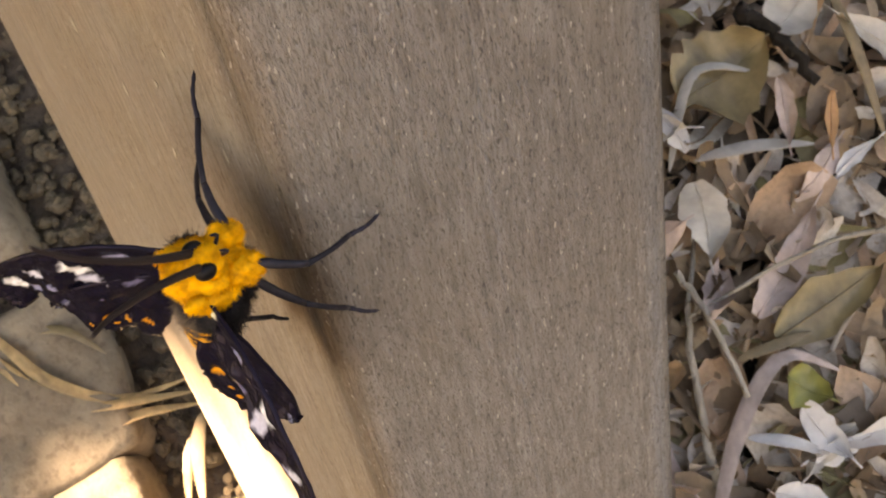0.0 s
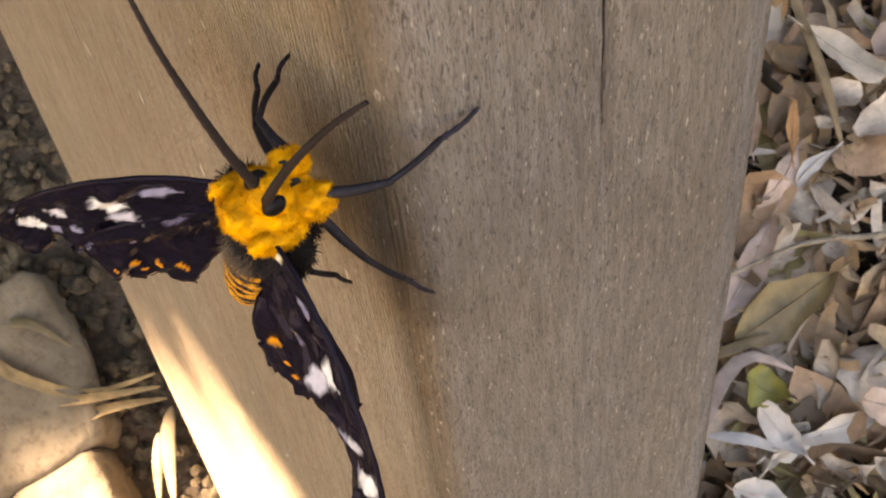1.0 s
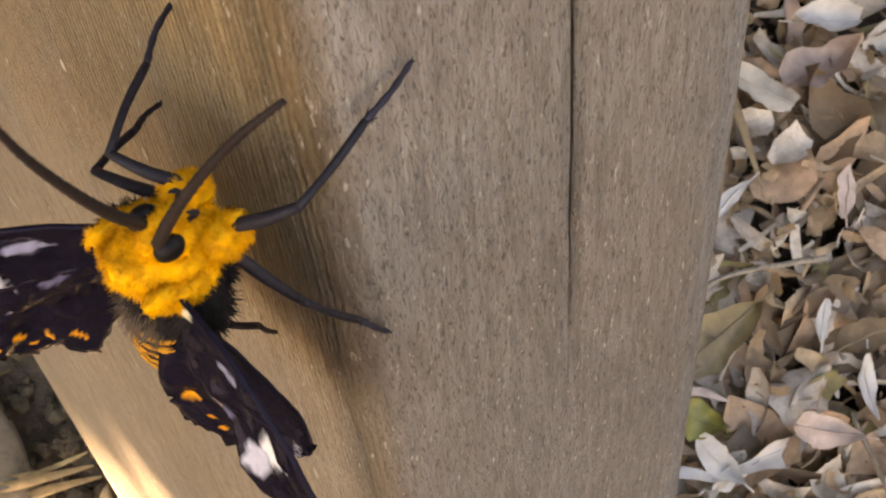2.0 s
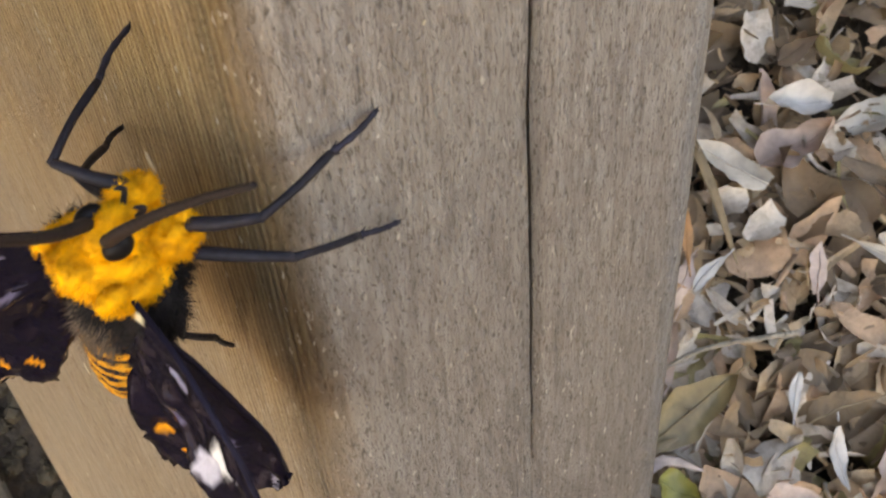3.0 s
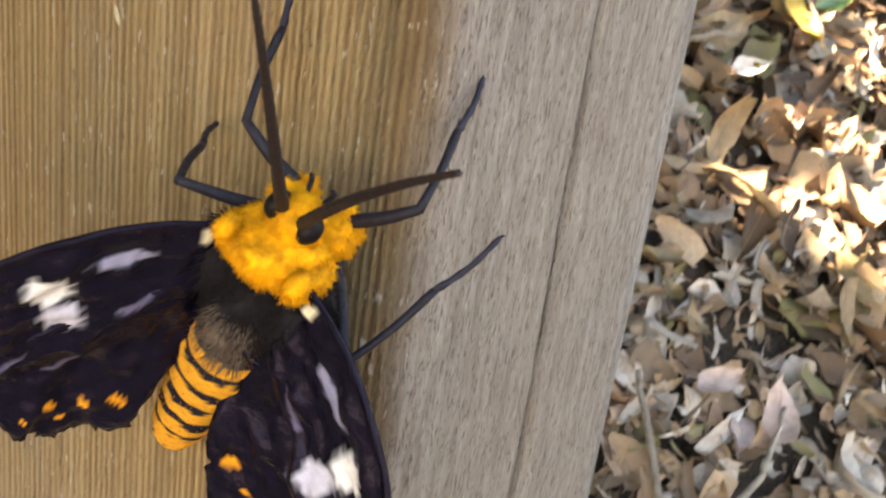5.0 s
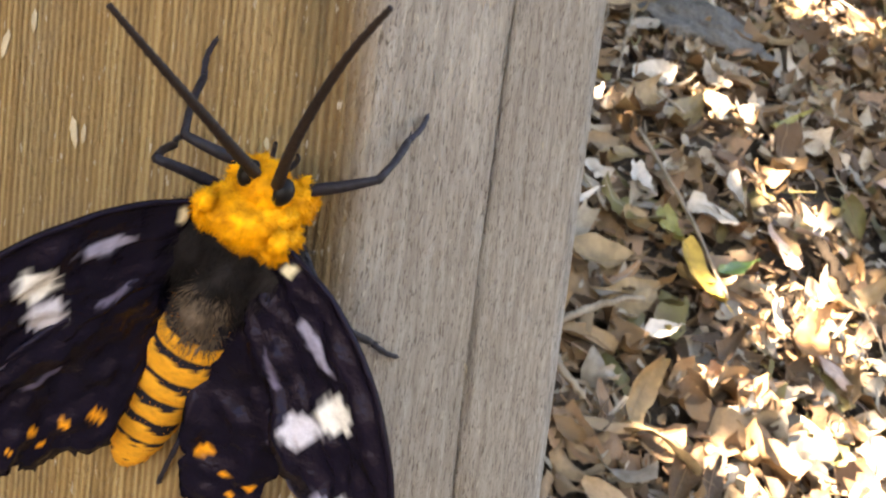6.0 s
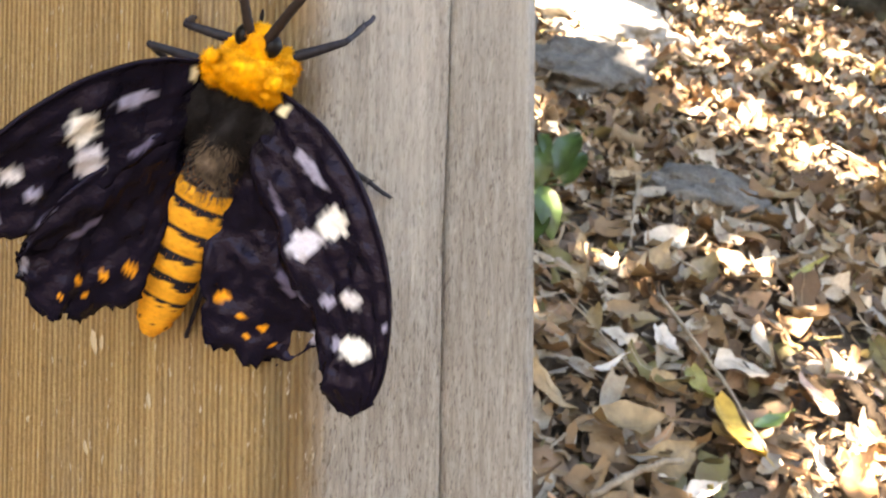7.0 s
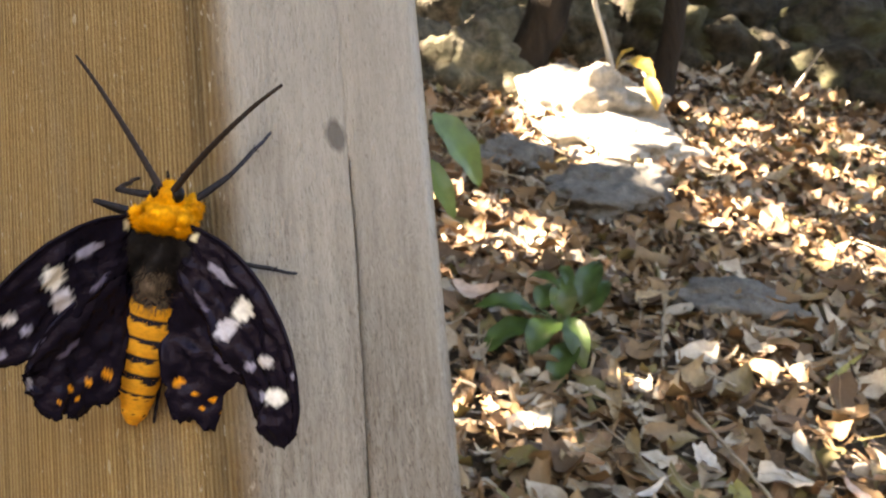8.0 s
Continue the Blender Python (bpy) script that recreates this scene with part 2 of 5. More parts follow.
def tube(bm, pts, radii, sides=8):
    """A tapered, bent tube through pts, closed at both ends."""
    pts = [Vector(p) for p in pts]
    rings = []
    for i, p in enumerate(pts):
        d = (pts[min(i + 1, len(pts) - 1)] - pts[max(i - 1, 0)]).normalized()
        a = d.orthogonal().normalized() if i == 0 else (a0 - d * a0.dot(d)).normalized()
        a0 = a
        b = d.cross(a)
        rings.append([bm.verts.new(p + (a * math.cos(q) + b * math.sin(q)) * radii[i]) for q in (k * math.tau / sides for k in range(sides))])
    for r0, r1 in zip(rings, rings[1:]):
        for k in range(sides):
            bm.faces.new((r0[k], r0[(k + 1) % sides], r1[(k + 1) % sides], r1[k]))
    bm.faces.new(rings[0][::-1])
    bm.faces.new(rings[-1])


def smooth_line(pts, n):
    """n points on a soft curve through pts (Catmull-Rom)."""
    pts = [Vector(p) for p in pts]
    out, m = [], len(pts) - 1
    for k in range(n):
        s = k / (n - 1) * m
        i = min(int(s), m - 1)
        f = s - i
        p0, p1, p2, p3 = pts[max(i - 1, 0)], pts[i], pts[i + 1], pts[min(i + 2, m)]
        out.append(0.5 * (2 * p1 + (p2 - p0) * f + (2 * p0 - 5 * p1 + 4 * p2 - p3) * f * f + (3 * p1 - p0 - 3 * p2 + p3) * f ** 3))
    return out


def blob(bm, centre, size, seed, sub=3, rough=0.25, freq=1.6):
    """A lumpy boulder or tuft."""
    made = bmesh.ops.create_icosphere(bm, subdivisions=sub, radius=1.0)["verts"]
    off = Vector((seed * 7.1, seed * 3.3, seed * 1.7))
    for v in made:
        d = v.co.normalized()
        k = 1 + rough * noise.noise(d * freq + off) + rough * 0.45 * noise.noise(d * freq * 2.7 + off) + rough * 0.2 * noise.noise(d * freq * 6 + off)
        v.co = Vector(centre) + Vector((d.x * size[0], d.y * size[1], d.z * size[2])) * k
    return made


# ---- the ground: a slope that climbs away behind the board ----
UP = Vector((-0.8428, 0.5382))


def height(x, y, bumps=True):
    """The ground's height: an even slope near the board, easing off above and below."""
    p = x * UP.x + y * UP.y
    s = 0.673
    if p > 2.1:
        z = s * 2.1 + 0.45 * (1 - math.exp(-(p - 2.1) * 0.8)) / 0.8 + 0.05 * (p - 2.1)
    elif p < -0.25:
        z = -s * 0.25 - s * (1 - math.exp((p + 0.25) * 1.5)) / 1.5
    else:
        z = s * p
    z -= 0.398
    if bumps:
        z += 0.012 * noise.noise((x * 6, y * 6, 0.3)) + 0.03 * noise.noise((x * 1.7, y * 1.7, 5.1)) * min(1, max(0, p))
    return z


def build_ground():
    xs = [0.0]
    step = 0.03
    while xs[-1] < 70:
        xs.append(xs[-1] + step)
        if xs[-1] > 1.6:
            step *= 1.16
    line = [-x for x in xs[:0:-1]] + xs
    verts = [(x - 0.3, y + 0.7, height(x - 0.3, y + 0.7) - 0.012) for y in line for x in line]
    w = len(line)
    faces = [(j * w + i, j * w + i + 1, j * w + w + i + 1, j * w + w + i) for j in range(w - 1) for i in range(w - 1)]
    ob = sheet("ground", verts, faces, SOIL)
    tagged(ob, "dark brown soil slope under dry leaf litter", "ground", kind="structure")


build_ground()

# ---- the board ----
BW, BL, TOP = 0.045, 0.158, 0.60


def build_board():
    """One mesh: a rough-sawn board, 45 by 158 mm, with eased corners and a long drying crack in its narrow face."""
    rad = 0.0035
    prof = []

    def arc(cx, cy, a0):
        for k in range(6):
            a = radians(a0 + k * 18)
            prof.append((cx + rad * math.cos(a), cy + rad * math.sin(a), 0))
    n = 40
    for k in range(n + 1):
        prof.append((-BL + rad + (BL - 2 * rad) * k / n, 0.0, 0))
    arc(-rad, rad, -90)
    ys = [rad + (0.0200 - rad) * k / 6 for k in range(1, 7)]
    for y in ys:
        prof.append((0.0, y, 0))
    for off, dep in ((0.0008, 0.0), (0.0034, 0.0030), (0.0038, 0.0030), (0.00124, 0.0)):
        prof.append((-dep, 0.0200 + off, 1))
    for k in range(1, 10):
        prof.append((0.0, 0.0217 + (BW - rad - 0.0217) * k / 9, 0))
    arc(-rad, BW - rad, 0)
    prof.append((-BL / 2, BW, 0))
    arc(-BL + rad, BW - rad, 90)
    arc(-BL + rad, rad, 180)
    zs = [-0.55 + 0.006 * k for k in range(int((TOP + 0.55) / 0.006) + 1)]
    verts, faces = [], []
    m = len(prof)
    for z in zs:
        slant = 0.012 * z + 0.0009 * noise.noise((0.2, 0.7, z * 25)) + 0.0004 * noise.noise((0.2, 0.7, z * 120))
        fade = min(1.0, max(0.0, (z + 0.034) / 0.04)) * (0.75 + 0.25 * noise.noise((3.3, 0, z * 60)))
        if z > 0.118:
            fade = 0.05
        for x, y, crack in prof:
            if crack:
                if x < 0:
                    y = 0.0210 + (y - 0.0210) * fade
                verts.append((x * fade, min(max(y + slant, rad + 0.001), BW - rad - 0.001), z))
                continue
            k = 0.0003 * noise.noise((x * 60, y * 60, z * 14))
            on_face = rad < y < BW - rad and x > -0.001
            verts.append((x + (k if on_face else 0), y + (slant * 0.8 * min(1, max(0, (y - rad) / 0.014)) * min(1, max(0, (BW - rad - y) / 0.02)) if on_face else (k if y < 0.001 else 0)), z))
    for j in range(len(zs) - 1):
        for i in range(m):
            k = (i + 1) % m
            faces.append((j * m + i, j * m + k, j * m + m + k, j * m + m + i))
    faces.append(tuple(range(m))[::-1])
    faces.append(tuple((len(zs) - 1) * m + i for i in range(m)))
    ob = sheet("timber_board", verts, faces, WOOD)
    tagged(ob, "upright rough-sawn timber board, brown with a weathered grey edge", "board")
    return ob


board = build_board()


def build_splinters():
    """Pale chips that stand off the sawn faces."""
    rng = random.Random(61)
    bm = bmesh.new()
    made = bmesh.ops.create_icosphere(bm, subdivisions=1, radius=1.0)["verts"]
    for v in made:
        v.co = Vector((v.co.x, v.co.y * 0.35, v.co.z * (1.0 + 0.4 * v.co.x)))
    me = bpy.data.meshes.new("splinter")
    bm.to_mesh(me)
    bm.free()
    me.materials.append(CHIP)
    for x, z, r in [(-0.025, 0.069, 0.8), (-0.03, 0.077, 0.6), (-0.024, 0.069, 0.5), (-0.066, -0.056, 0.9), (-0.027, -0.012, 0.5), (-0.033, 0.075, 0.8), (-0.018, 0.064, 0.5), (-0.014, 0.041, 0.5), (-0.026, 0.032, 0.5)]:
        ob = new("splinter", me)
        ob.parent = board
        ob.matrix_basis = pose(x, -0.0002, z, 0, rng.gauss(0, 10), 0) @ Matrix.Diagonal((r * 0.0005, 0.0004, r * 0.0016, 1))
    for k in range(270):
        ob = new("splinter", me)
        ob.parent = board
        r = rng.choice((0.09, 0.13, 0.18, 0.25, 0.38) if k % 5 else (0.06, 0.08, 0.11)) * 0.001
        z = rng.uniform(-0.25, 0.16)
        if k % 5:
            at, turn = (rng.uniform(-BL + 0.006, -0.005), -0.0001, z), 0
        else:
            at, turn = (0.0001, rng.uniform(0.006, BW - 0.006), z), 90
        ob.matrix_basis = pose(*at, 0, rng.gauss(0, 14), turn) @ Matrix.Diagonal((r, r, r * rng.uniform(1.2, 4.0), 1))


build_splinters()


# ---- leaf litter ----
def leaf_grid(length, width, curl, twist, rng, nl=6, nw=2, tip=1.0, cut=(0.0, 1.0)):
    """Points and faces of one curled leaf that lies along +x."""
    pts, faces = [], []
    bend = rng.uniform(-0.25, 0.25)
    off = Vector((rng.uniform(0, 50), rng.uniform(0, 50), rng.uniform(0, 50)))
    for i in range(nl + 1):
        s = i / nl
        half = width / 2 * (math.sin(math.pi * min(1, 0.04 + 0.96 * (cut[0] + (cut[1] - cut[0]) * s)) ** (0.8 * tip)) ** 0.8 + 0.02)
        for j in range(nw + 1):
            q = j / nw * 2 - 1
            x = (s - 0.5) * length
            y = q * half + bend * length * (s - 0.5) ** 2
            z = curl[0] * length * (s - 0.5) ** 2 * 2 + curl[1] * width * q * q * 0.6 + twist * (s - 0.5) * q * width
            crumple = noise.noise(Vector((s * 3.5, q * 1.6, 0)) + off)
            torn = 1 + (0.35 * noise.noise(Vector((s * 6.0, q * 2.0, 7)) + off) if nl > 3 else 0)
            pts.append(Vector((x, y * torn, z + (0.22 * crumple + rng.uniform(-0.04, 0.04)) * width)))
    w = nw + 1
    for i in range(nl):
        for j in range(nw):
            faces.append((i * w + j, (i + 1) * w + j, (i + 1) * w + j + 1, i * w + j + 1))
    return pts, faces


def slope_turn(x, y):
    """A turn that lays +z on the ground's normal."""
    e = 0.02
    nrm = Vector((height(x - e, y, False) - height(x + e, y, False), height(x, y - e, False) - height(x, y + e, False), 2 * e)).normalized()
    return nrm.to_track_quat("Z", "Y").to_matrix(), nrm


def in_view(x, y):
    """The stretch of slope that lies beside and behind the board."""
    a = math.degrees(math.atan2(x - 0.06, y + 0.08))
    d = math.hypot(x - 0.06, y + 0.08)
    if -0.17 < x < 0.012 and -0.012 < y < 0.055:
        return False
    return (-44 < a < 14 and d < 3.4) or (y > -0.02 and d < 0.5 and a > -75)


def build_litter():
    rng = random.Random(11)
    verts, faces = [], []
    pale_verts, pale_faces = [], []
    count = 0
    while count < 33000:
        d = 0.12 + 3.2 * rng.random() ** 1.5
        a = radians(rng.uniform(-60, 16))
        x, y = 0.06 + d * math.sin(a), -0.08 + d * math.cos(a)
        if not in_view(x, y):
            continue
        count += 1
        ln = rng.choice((0.010, 0.013, 0.017, 0.021, 0.026, 0.032, 0.040)) * rng.uniform(0.8, 1.2)
        wd = ln * rng.choice((0.08, 0.12, 0.25, 0.35, 0.5, 0.7))
        if d < 0.62:
            ln, wd = ln * 0.7, wd * 0.7
        pts, fc = leaf_grid(ln, wd, (rng.uniform(-0.5, 0.6), rng.uniform(-0.6, 0.8)), rng.uniform(-0.7, 0.7), rng, 5, 3, rng.uniform(0.7, 1.3),
                            rng.choice(((0, 1), (0.3, 1), (0.25, 0.8), (0, 0.65))))
        base, nrm = slope_turn(x, y)
        turn = base @ Euler((rng.gauss(0, 0.3), rng.gauss(0, 0.3), rng.uniform(0, 6.283))).to_matrix()
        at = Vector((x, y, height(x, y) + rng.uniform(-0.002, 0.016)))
        # Next to the board the leaves are paler, lifted further for the stronger sky light.
        to_v, to_f = (pale_verts, pale_faces) if rng.random() < (0.74 - d) / 0.3 else (verts, faces)
        k = len(to_v)
        to_v.extend(turn @ p + at for p in pts)
        to_f.extend(tuple(k + i for i in f) for f in fc)
    # Small broken pieces on the upper slope.
    count = 0
    while count < 14000:
        d, a = rng.uniform(1.1, 3.1), radians(rng.uniform(-36, 6))
        x, y = 0.06 + d * math.sin(a), -0.08 + d * math.cos(a)
        count += 1
        ln = rng.uniform(0.016, 0.045)
        pts, fc = leaf_grid(ln, ln * rng.choice((0.12, 0.3, 0.45, 0.6)), (rng.uniform(-0.5, 0.6), rng.uniform(-0.6, 0.8)), rng.uniform(-0.7, 0.7), rng, 4, 2, rng.uniform(0.7, 1.3), rng.choice(((0, 1), (0.3, 1), (0.25, 0.8))))
        base, nrm = slope_turn(x, y)
        turn = base @ Euler((rng.gauss(0, 0.4), rng.gauss(0, 0.4), rng.uniform(0, 6.283))).to_matrix()
        at = Vector((x, y, height(x, y) + rng.uniform(0.0, 0.02)))
        k = len(verts)
        verts.extend(turn @ p + at for p in pts)
        faces.extend(tuple(k + i for i in f) for f in fc)
    # Sparser leaves on the slope all round.
    count = 0
    while count < 9000:
        d, a = 3.6 * rng.random() ** 0.7, rng.uniform(-math.pi, math.pi)
        x, y = 0.06 + d * math.sin(a), -0.08 + d * math.cos(a)
        if in_view(x, y) or (-0.45 < x < 0.03 and -0.15 < y < 0.07):
            continue
        count += 1
        ln = rng.uniform(0.03, 0.07)
        pts, fc = leaf_grid(ln, ln * rng.uniform(0.2, 0.6), (rng.uniform(-0.5, 0.6), rng.uniform(-0.6, 0.8)), rng.uniform(-0.7, 0.7), rng, 4, 2)
        base, nrm = slope_turn(x, y)
        turn = base @ Euler((rng.gauss(0, 0.3), rng.gauss(0, 0.3), rng.uniform(0, 6.283))).to_matrix()
        at = Vector((x, y, height(x, y) + rng.uniform(-0.004, 0.010)))
        k = len(verts)
        verts.extend(turn @ p + at for p in pts)
        faces.extend(tuple(k + i for i in f) for f in fc)
    ob = sheet("leaf_litter", verts, faces, LITTER)
    tagged(ob, "dry brown and grey fallen leaves covering the slope", "leaf litter", kind="stuff")
    ob = sheet("leaf_litter", pale_verts, pale_faces, PALE_LITTER)
    tagged(ob, "pale grey fallen leaves beside the board, lifted for sky light", "leaf litter", kind="stuff")


build_litter()


# ---- rocks ----
def rock(centre, size, seed, material, label, name="rock", rough=0.42, turn=0.0, sub=5, tilted=False):
    """A lump with broken facets and pits; tilted: laid flat on the slope."""
    bm = bmesh.new()
    for v in blob(bm, (0, 0, 0), size, seed, sub, rough):
        p = v.co * 16 + Vector((seed, 0, 0))
        step = math.floor(noise.noise(p) * 5) / 5 * 0.10
        v.co *= 1 + step + 0.06 * noise.noise(v.co * 45 + Vector((seed, 0, 0))) + 0.03 * noise.noise(v.co * 110)
    ob = part(name, bm, material)
    base = slope_turn(centre[0], centre[1])[0].to_4x4() if tilted else Matrix.Identity(4)
    ob.matrix_world = Matrix.Translation(centre) @ base @ pose(0, 0, 0, 0, 0, turn)
    tagged(ob, label, "rock", "rocks on the slope")
    return ob


def build_rocks():
    rock((-0.676, 1.604, 0.556), (0.120, 0.100, 0.082), 1.3, ROCK, "pale sunlit boulder half buried in dry leaves", turn=30)
    rock((-0.574, 1.500, 0.470), (0.135, 0.105, 0.034), 2.1, ROCK, "low pale sunlit rock with leaves round it", turn=20, tilted=True)
    rock((-0.490, 1.245, 0.345), (0.118, 0.062, 0.036), 3.7, GREYROCK, "flat grey stone half buried in leaf litter", turn=25, tilted=True)
    rock((-0.286, 1.066, 0.166), (0.068, 0.040, 0.027), 5.2, GREYROCK, "small flat grey stone among dry leaves", turn=-20, tilted=True)
    rock((-0.641, 1.264, 0.422), (0.070, 0.060, 0.034), 4.4, GREYROCK, "low dark grey stone beside the boulder", turn=10, tilted=True)
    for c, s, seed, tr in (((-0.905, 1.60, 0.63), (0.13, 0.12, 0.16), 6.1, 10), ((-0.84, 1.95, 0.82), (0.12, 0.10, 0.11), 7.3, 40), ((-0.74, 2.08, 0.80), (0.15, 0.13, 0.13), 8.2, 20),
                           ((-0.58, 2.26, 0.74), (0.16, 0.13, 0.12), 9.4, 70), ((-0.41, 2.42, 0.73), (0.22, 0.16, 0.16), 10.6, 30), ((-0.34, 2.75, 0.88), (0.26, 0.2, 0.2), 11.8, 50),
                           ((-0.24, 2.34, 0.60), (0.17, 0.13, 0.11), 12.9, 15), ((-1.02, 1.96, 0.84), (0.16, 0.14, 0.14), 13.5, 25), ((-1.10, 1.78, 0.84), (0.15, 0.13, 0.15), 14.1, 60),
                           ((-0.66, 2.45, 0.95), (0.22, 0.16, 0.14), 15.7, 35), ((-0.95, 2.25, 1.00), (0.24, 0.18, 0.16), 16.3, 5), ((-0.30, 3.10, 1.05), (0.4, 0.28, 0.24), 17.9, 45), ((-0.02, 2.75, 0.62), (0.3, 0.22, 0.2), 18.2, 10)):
        # The left boulders take the lit tone, the others the shaded one.
        rock(c, s, seed, LITMOSS if c[0] < -0.8 else SHADEDMOSS, "mossy boulder in a lighter tone for broken light" if c[0] < -0.8 else "mossy boulder coloured dark for the shade", turn=tr)
    rock((-0.880, 1.675, 0.715), (0.022, 0.03, 0.06), 21.3, ROCK, "narrow pale stone wedged between mossy boulders", turn=20)
    rock((-0.812, 1.93, 0.925), (0.04, 0.035, 0.03), 22.7, ROCK, "small pale stone on a mossy boulder", turn=50)
    rock((-0.645, 2.38, 0.955), (0.075, 0.05, 0.04), 23.9, ROCK, "pale stone lying on dark boulders", turn=15)


build_rocks()


def build_pavers():
    """Rough stones set in the ground beside the board's far edge."""
    for (x, y, sx, sy, tr, seed) in ((-0.185, -0.040, 0.019, 0.030, 22, 1.0), (-0.241, -0.040, 0.033, 0.034, 20, 2.0), (-0.305, -0.036, 0.026, 0.028, 24, 4.0), (-0.245, -0.118, 0.05, 0.036, 20, 6.0)):
        bm = bmesh.new()
        bmesh.ops.create_cube(bm, size=2.0)
        bmesh.ops.subdivide_edges(bm, edges=bm.edges[:], cuts=12, use_grid_fill=True)
        off = Vector((seed * 3.1, seed, 0))
        for v in bm.verts:
            p = v.co.copy()
            r = (abs(p.x) ** 11 + abs(p.y) ** 11 + abs(p.z) ** 11) ** (1 / 11)
            p = p / r * (1 + 0.08 * noise.noise(p * 1.1 + off) + 0.03 * noise.noise(p * 3.0 + off) + 0.012 * noise.noise(p * 8.0 + off))
            v.co = Vector((p.x * sx, p.y * sy, p.z * 0.016 + 0.002 * noise.noise(p * 2.5 + off)))
        ob = part("paving_stone", bm, PAVER)
        base, nrm = slope_turn(x, y)
        ob.matrix_world = Matrix.Translation((x, y, height(x, y, False) - 0.003)) @ base.to_4x4() @ pose(0, 0, 0, 0, 0, tr)
        tagged(ob, "rough flat beige stone set in soil beside the board", "stone", "stones beside the board")


build_pavers()


def build_grit():
    """Soil crumbs, small pebbles and chips beside the stones."""
    rng = random.Random(91)
    bm = bmesh.new()
    for k in range(900):
        x, y = rng.uniform(-0.42, -0.165), rng.gauss(-0.004, 0.022)
        r = rng.choice((0.0012, 0.0018, 0.0026, 0.004)) * rng.uniform(0.7, 1.3)
        blob(bm, (x, y, height(x, y) - 0.010 + r * 0.3), (r, r * rng.uniform(0.6, 1.1), r * 0.7), k, 1, 0.35)
    ob = part("grit", bm, GRIT, smooth=False)
    tagged(ob, "dark soil crumbs and small pebbles beside the stones", "gravel", kind="stuff")


build_grit()


def blade(name, pts, width, material, label, category):
    """A long dry blade: a folded strip with a thickness, along a curve."""
    line = smooth_line(pts, 12)
    bm = bmesh.new()
    rows = []
    for i, p in enumerate(line):
        s = i / 11
        d = (line[min(i + 1, 11)] - line[max(i - 1, 0)]).normalized()
        side = d.cross(Vector((0.2, -0.3, 1))).normalized()
        up = side.cross(d)
        w = width * (0.12 + 0.88 * math.sin(math.pi * s ** 0.8)) / 2
        rows.append([bm.verts.new(p + side * w * q + up * (abs(q) * w * 0.8 + h)) for h in (0.0, 0.0006) for q in (-1, 0, 1)])
    for a, b in zip(rows, rows[1:]):
        for i, j in ((0, 1), (1, 2)):
            bm.faces.new((a[i], b[i], b[j], a[j]))
            bm.faces.new((a[i + 3], a[j + 3], b[j + 3], b[i + 3]))
        bm.faces.new((a[0], a[3], b[3], b[0]))
        bm.faces.new((a[2], b[2], b[5], a[5]))
    ob = part(name, bm, material)
    tagged(ob, label, category, "dry blades beside the board")
    return ob


def lift(x, y, h):
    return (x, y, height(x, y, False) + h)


# ---- single fallen leaves, twigs and a seedling ----
def fallen_leaf(x, y, length, width, turn, curl, h, seed, label, material=None, tilt=(0, 0)):
    rng = random.Random(seed)
    pts, faces = leaf_grid(length, width, curl, rng.uniform(-0.5, 0.5), rng, 10, 4)
    bm = bmesh.new()
    top = [bm.verts.new(p) for p in pts]
    low = [bm.verts.new(p - Vector((0, 0, 0.0003))) for p in pts]
    for f in faces:
        bm.faces.new([top[i] for i in f])
        bm.faces.new([low[i] for i in f][::-1])
    ob = part("fallen_leaf", bm, material or FALLEN)
    bm = bmesh.new()
    tube(bm, [p + Vector((0, 0, 0.0002)) for p in pts[2::5]] + [pts[-3] + Vector((length * 0.18, 0, 0.001))], [0.00035] * 11 + [0.0003], 5)
    part("stalk", bm, material or FALLEN, ob)
    base, nrm = slope_turn(x, y)
    ob.matrix_world = Matrix.Translation((x, y, height(x, y) + h)) @ base.to_4x4() @ pose(0, 0, 0, tilt[0], tilt[1], turn)
    tagged(ob, label, "leaf", "single fallen leaves")
    return ob


PINK = plain("pinkish_dry_leaf", (0.42, 0.31, 0.25), 0.6, 0.25, 150, 0.4, 0.0008)
OLIVE = plain("olive_leaf", (0.22, 0.20, 0.05), 0.5, 0.35, 90, 0.5, 0.0008)
TAN = plain("tan_leaf", (0.26, 0.18, 0.095), 0.6, 0.35, 110, 0.4, 0.0010)
PALE = plain("pale_leaf", (0.41, 0.355, 0.285), 0.6, 0.25, 110, 0.4, 0.0010)
BROWN = plain("leathery_brown_leaf", (0.19, 0.135, 0.062), 0.5, 0.35, 110, 0.45, 0.0010)
WHITISH = plain("whitish_leaf", (0.50, 0.455, 0.40), 0.6, 0.2, 110, 0.4, 0.0010)
ORANGE_LEAF = plain("orange_brown_leaf", (0.42, 0.21, 0.085), 0.6, 0.3, 110, 0.4, 0.0010)
YELLOW = plain("yellow_leaf", (0.44, 0.30, 0.065), 0.5, 0.35, 90, 0.5, 0.0010)


blade("dry_blade", [lift(-0.262, -0.044, 0.014), lift(-0.245, -0.039, 0.016), lift(-0.230, -0.033, 0.016), lift(-0.212, -0.017, 0.015), lift(-0.203, 0.005, 0.014)], 0.0044, STRAW, "curved pale dry blade lying on the stones", "dry leaf")
blade("dry_blade", [lift(-0.262, -0.050, 0.012), lift(-0.240, -0.042, 0.014), lift(-0.221, -0.034, 0.012)], 0.0042, STRAW, "yellow dry blade lying on the stones", "dry leaf")
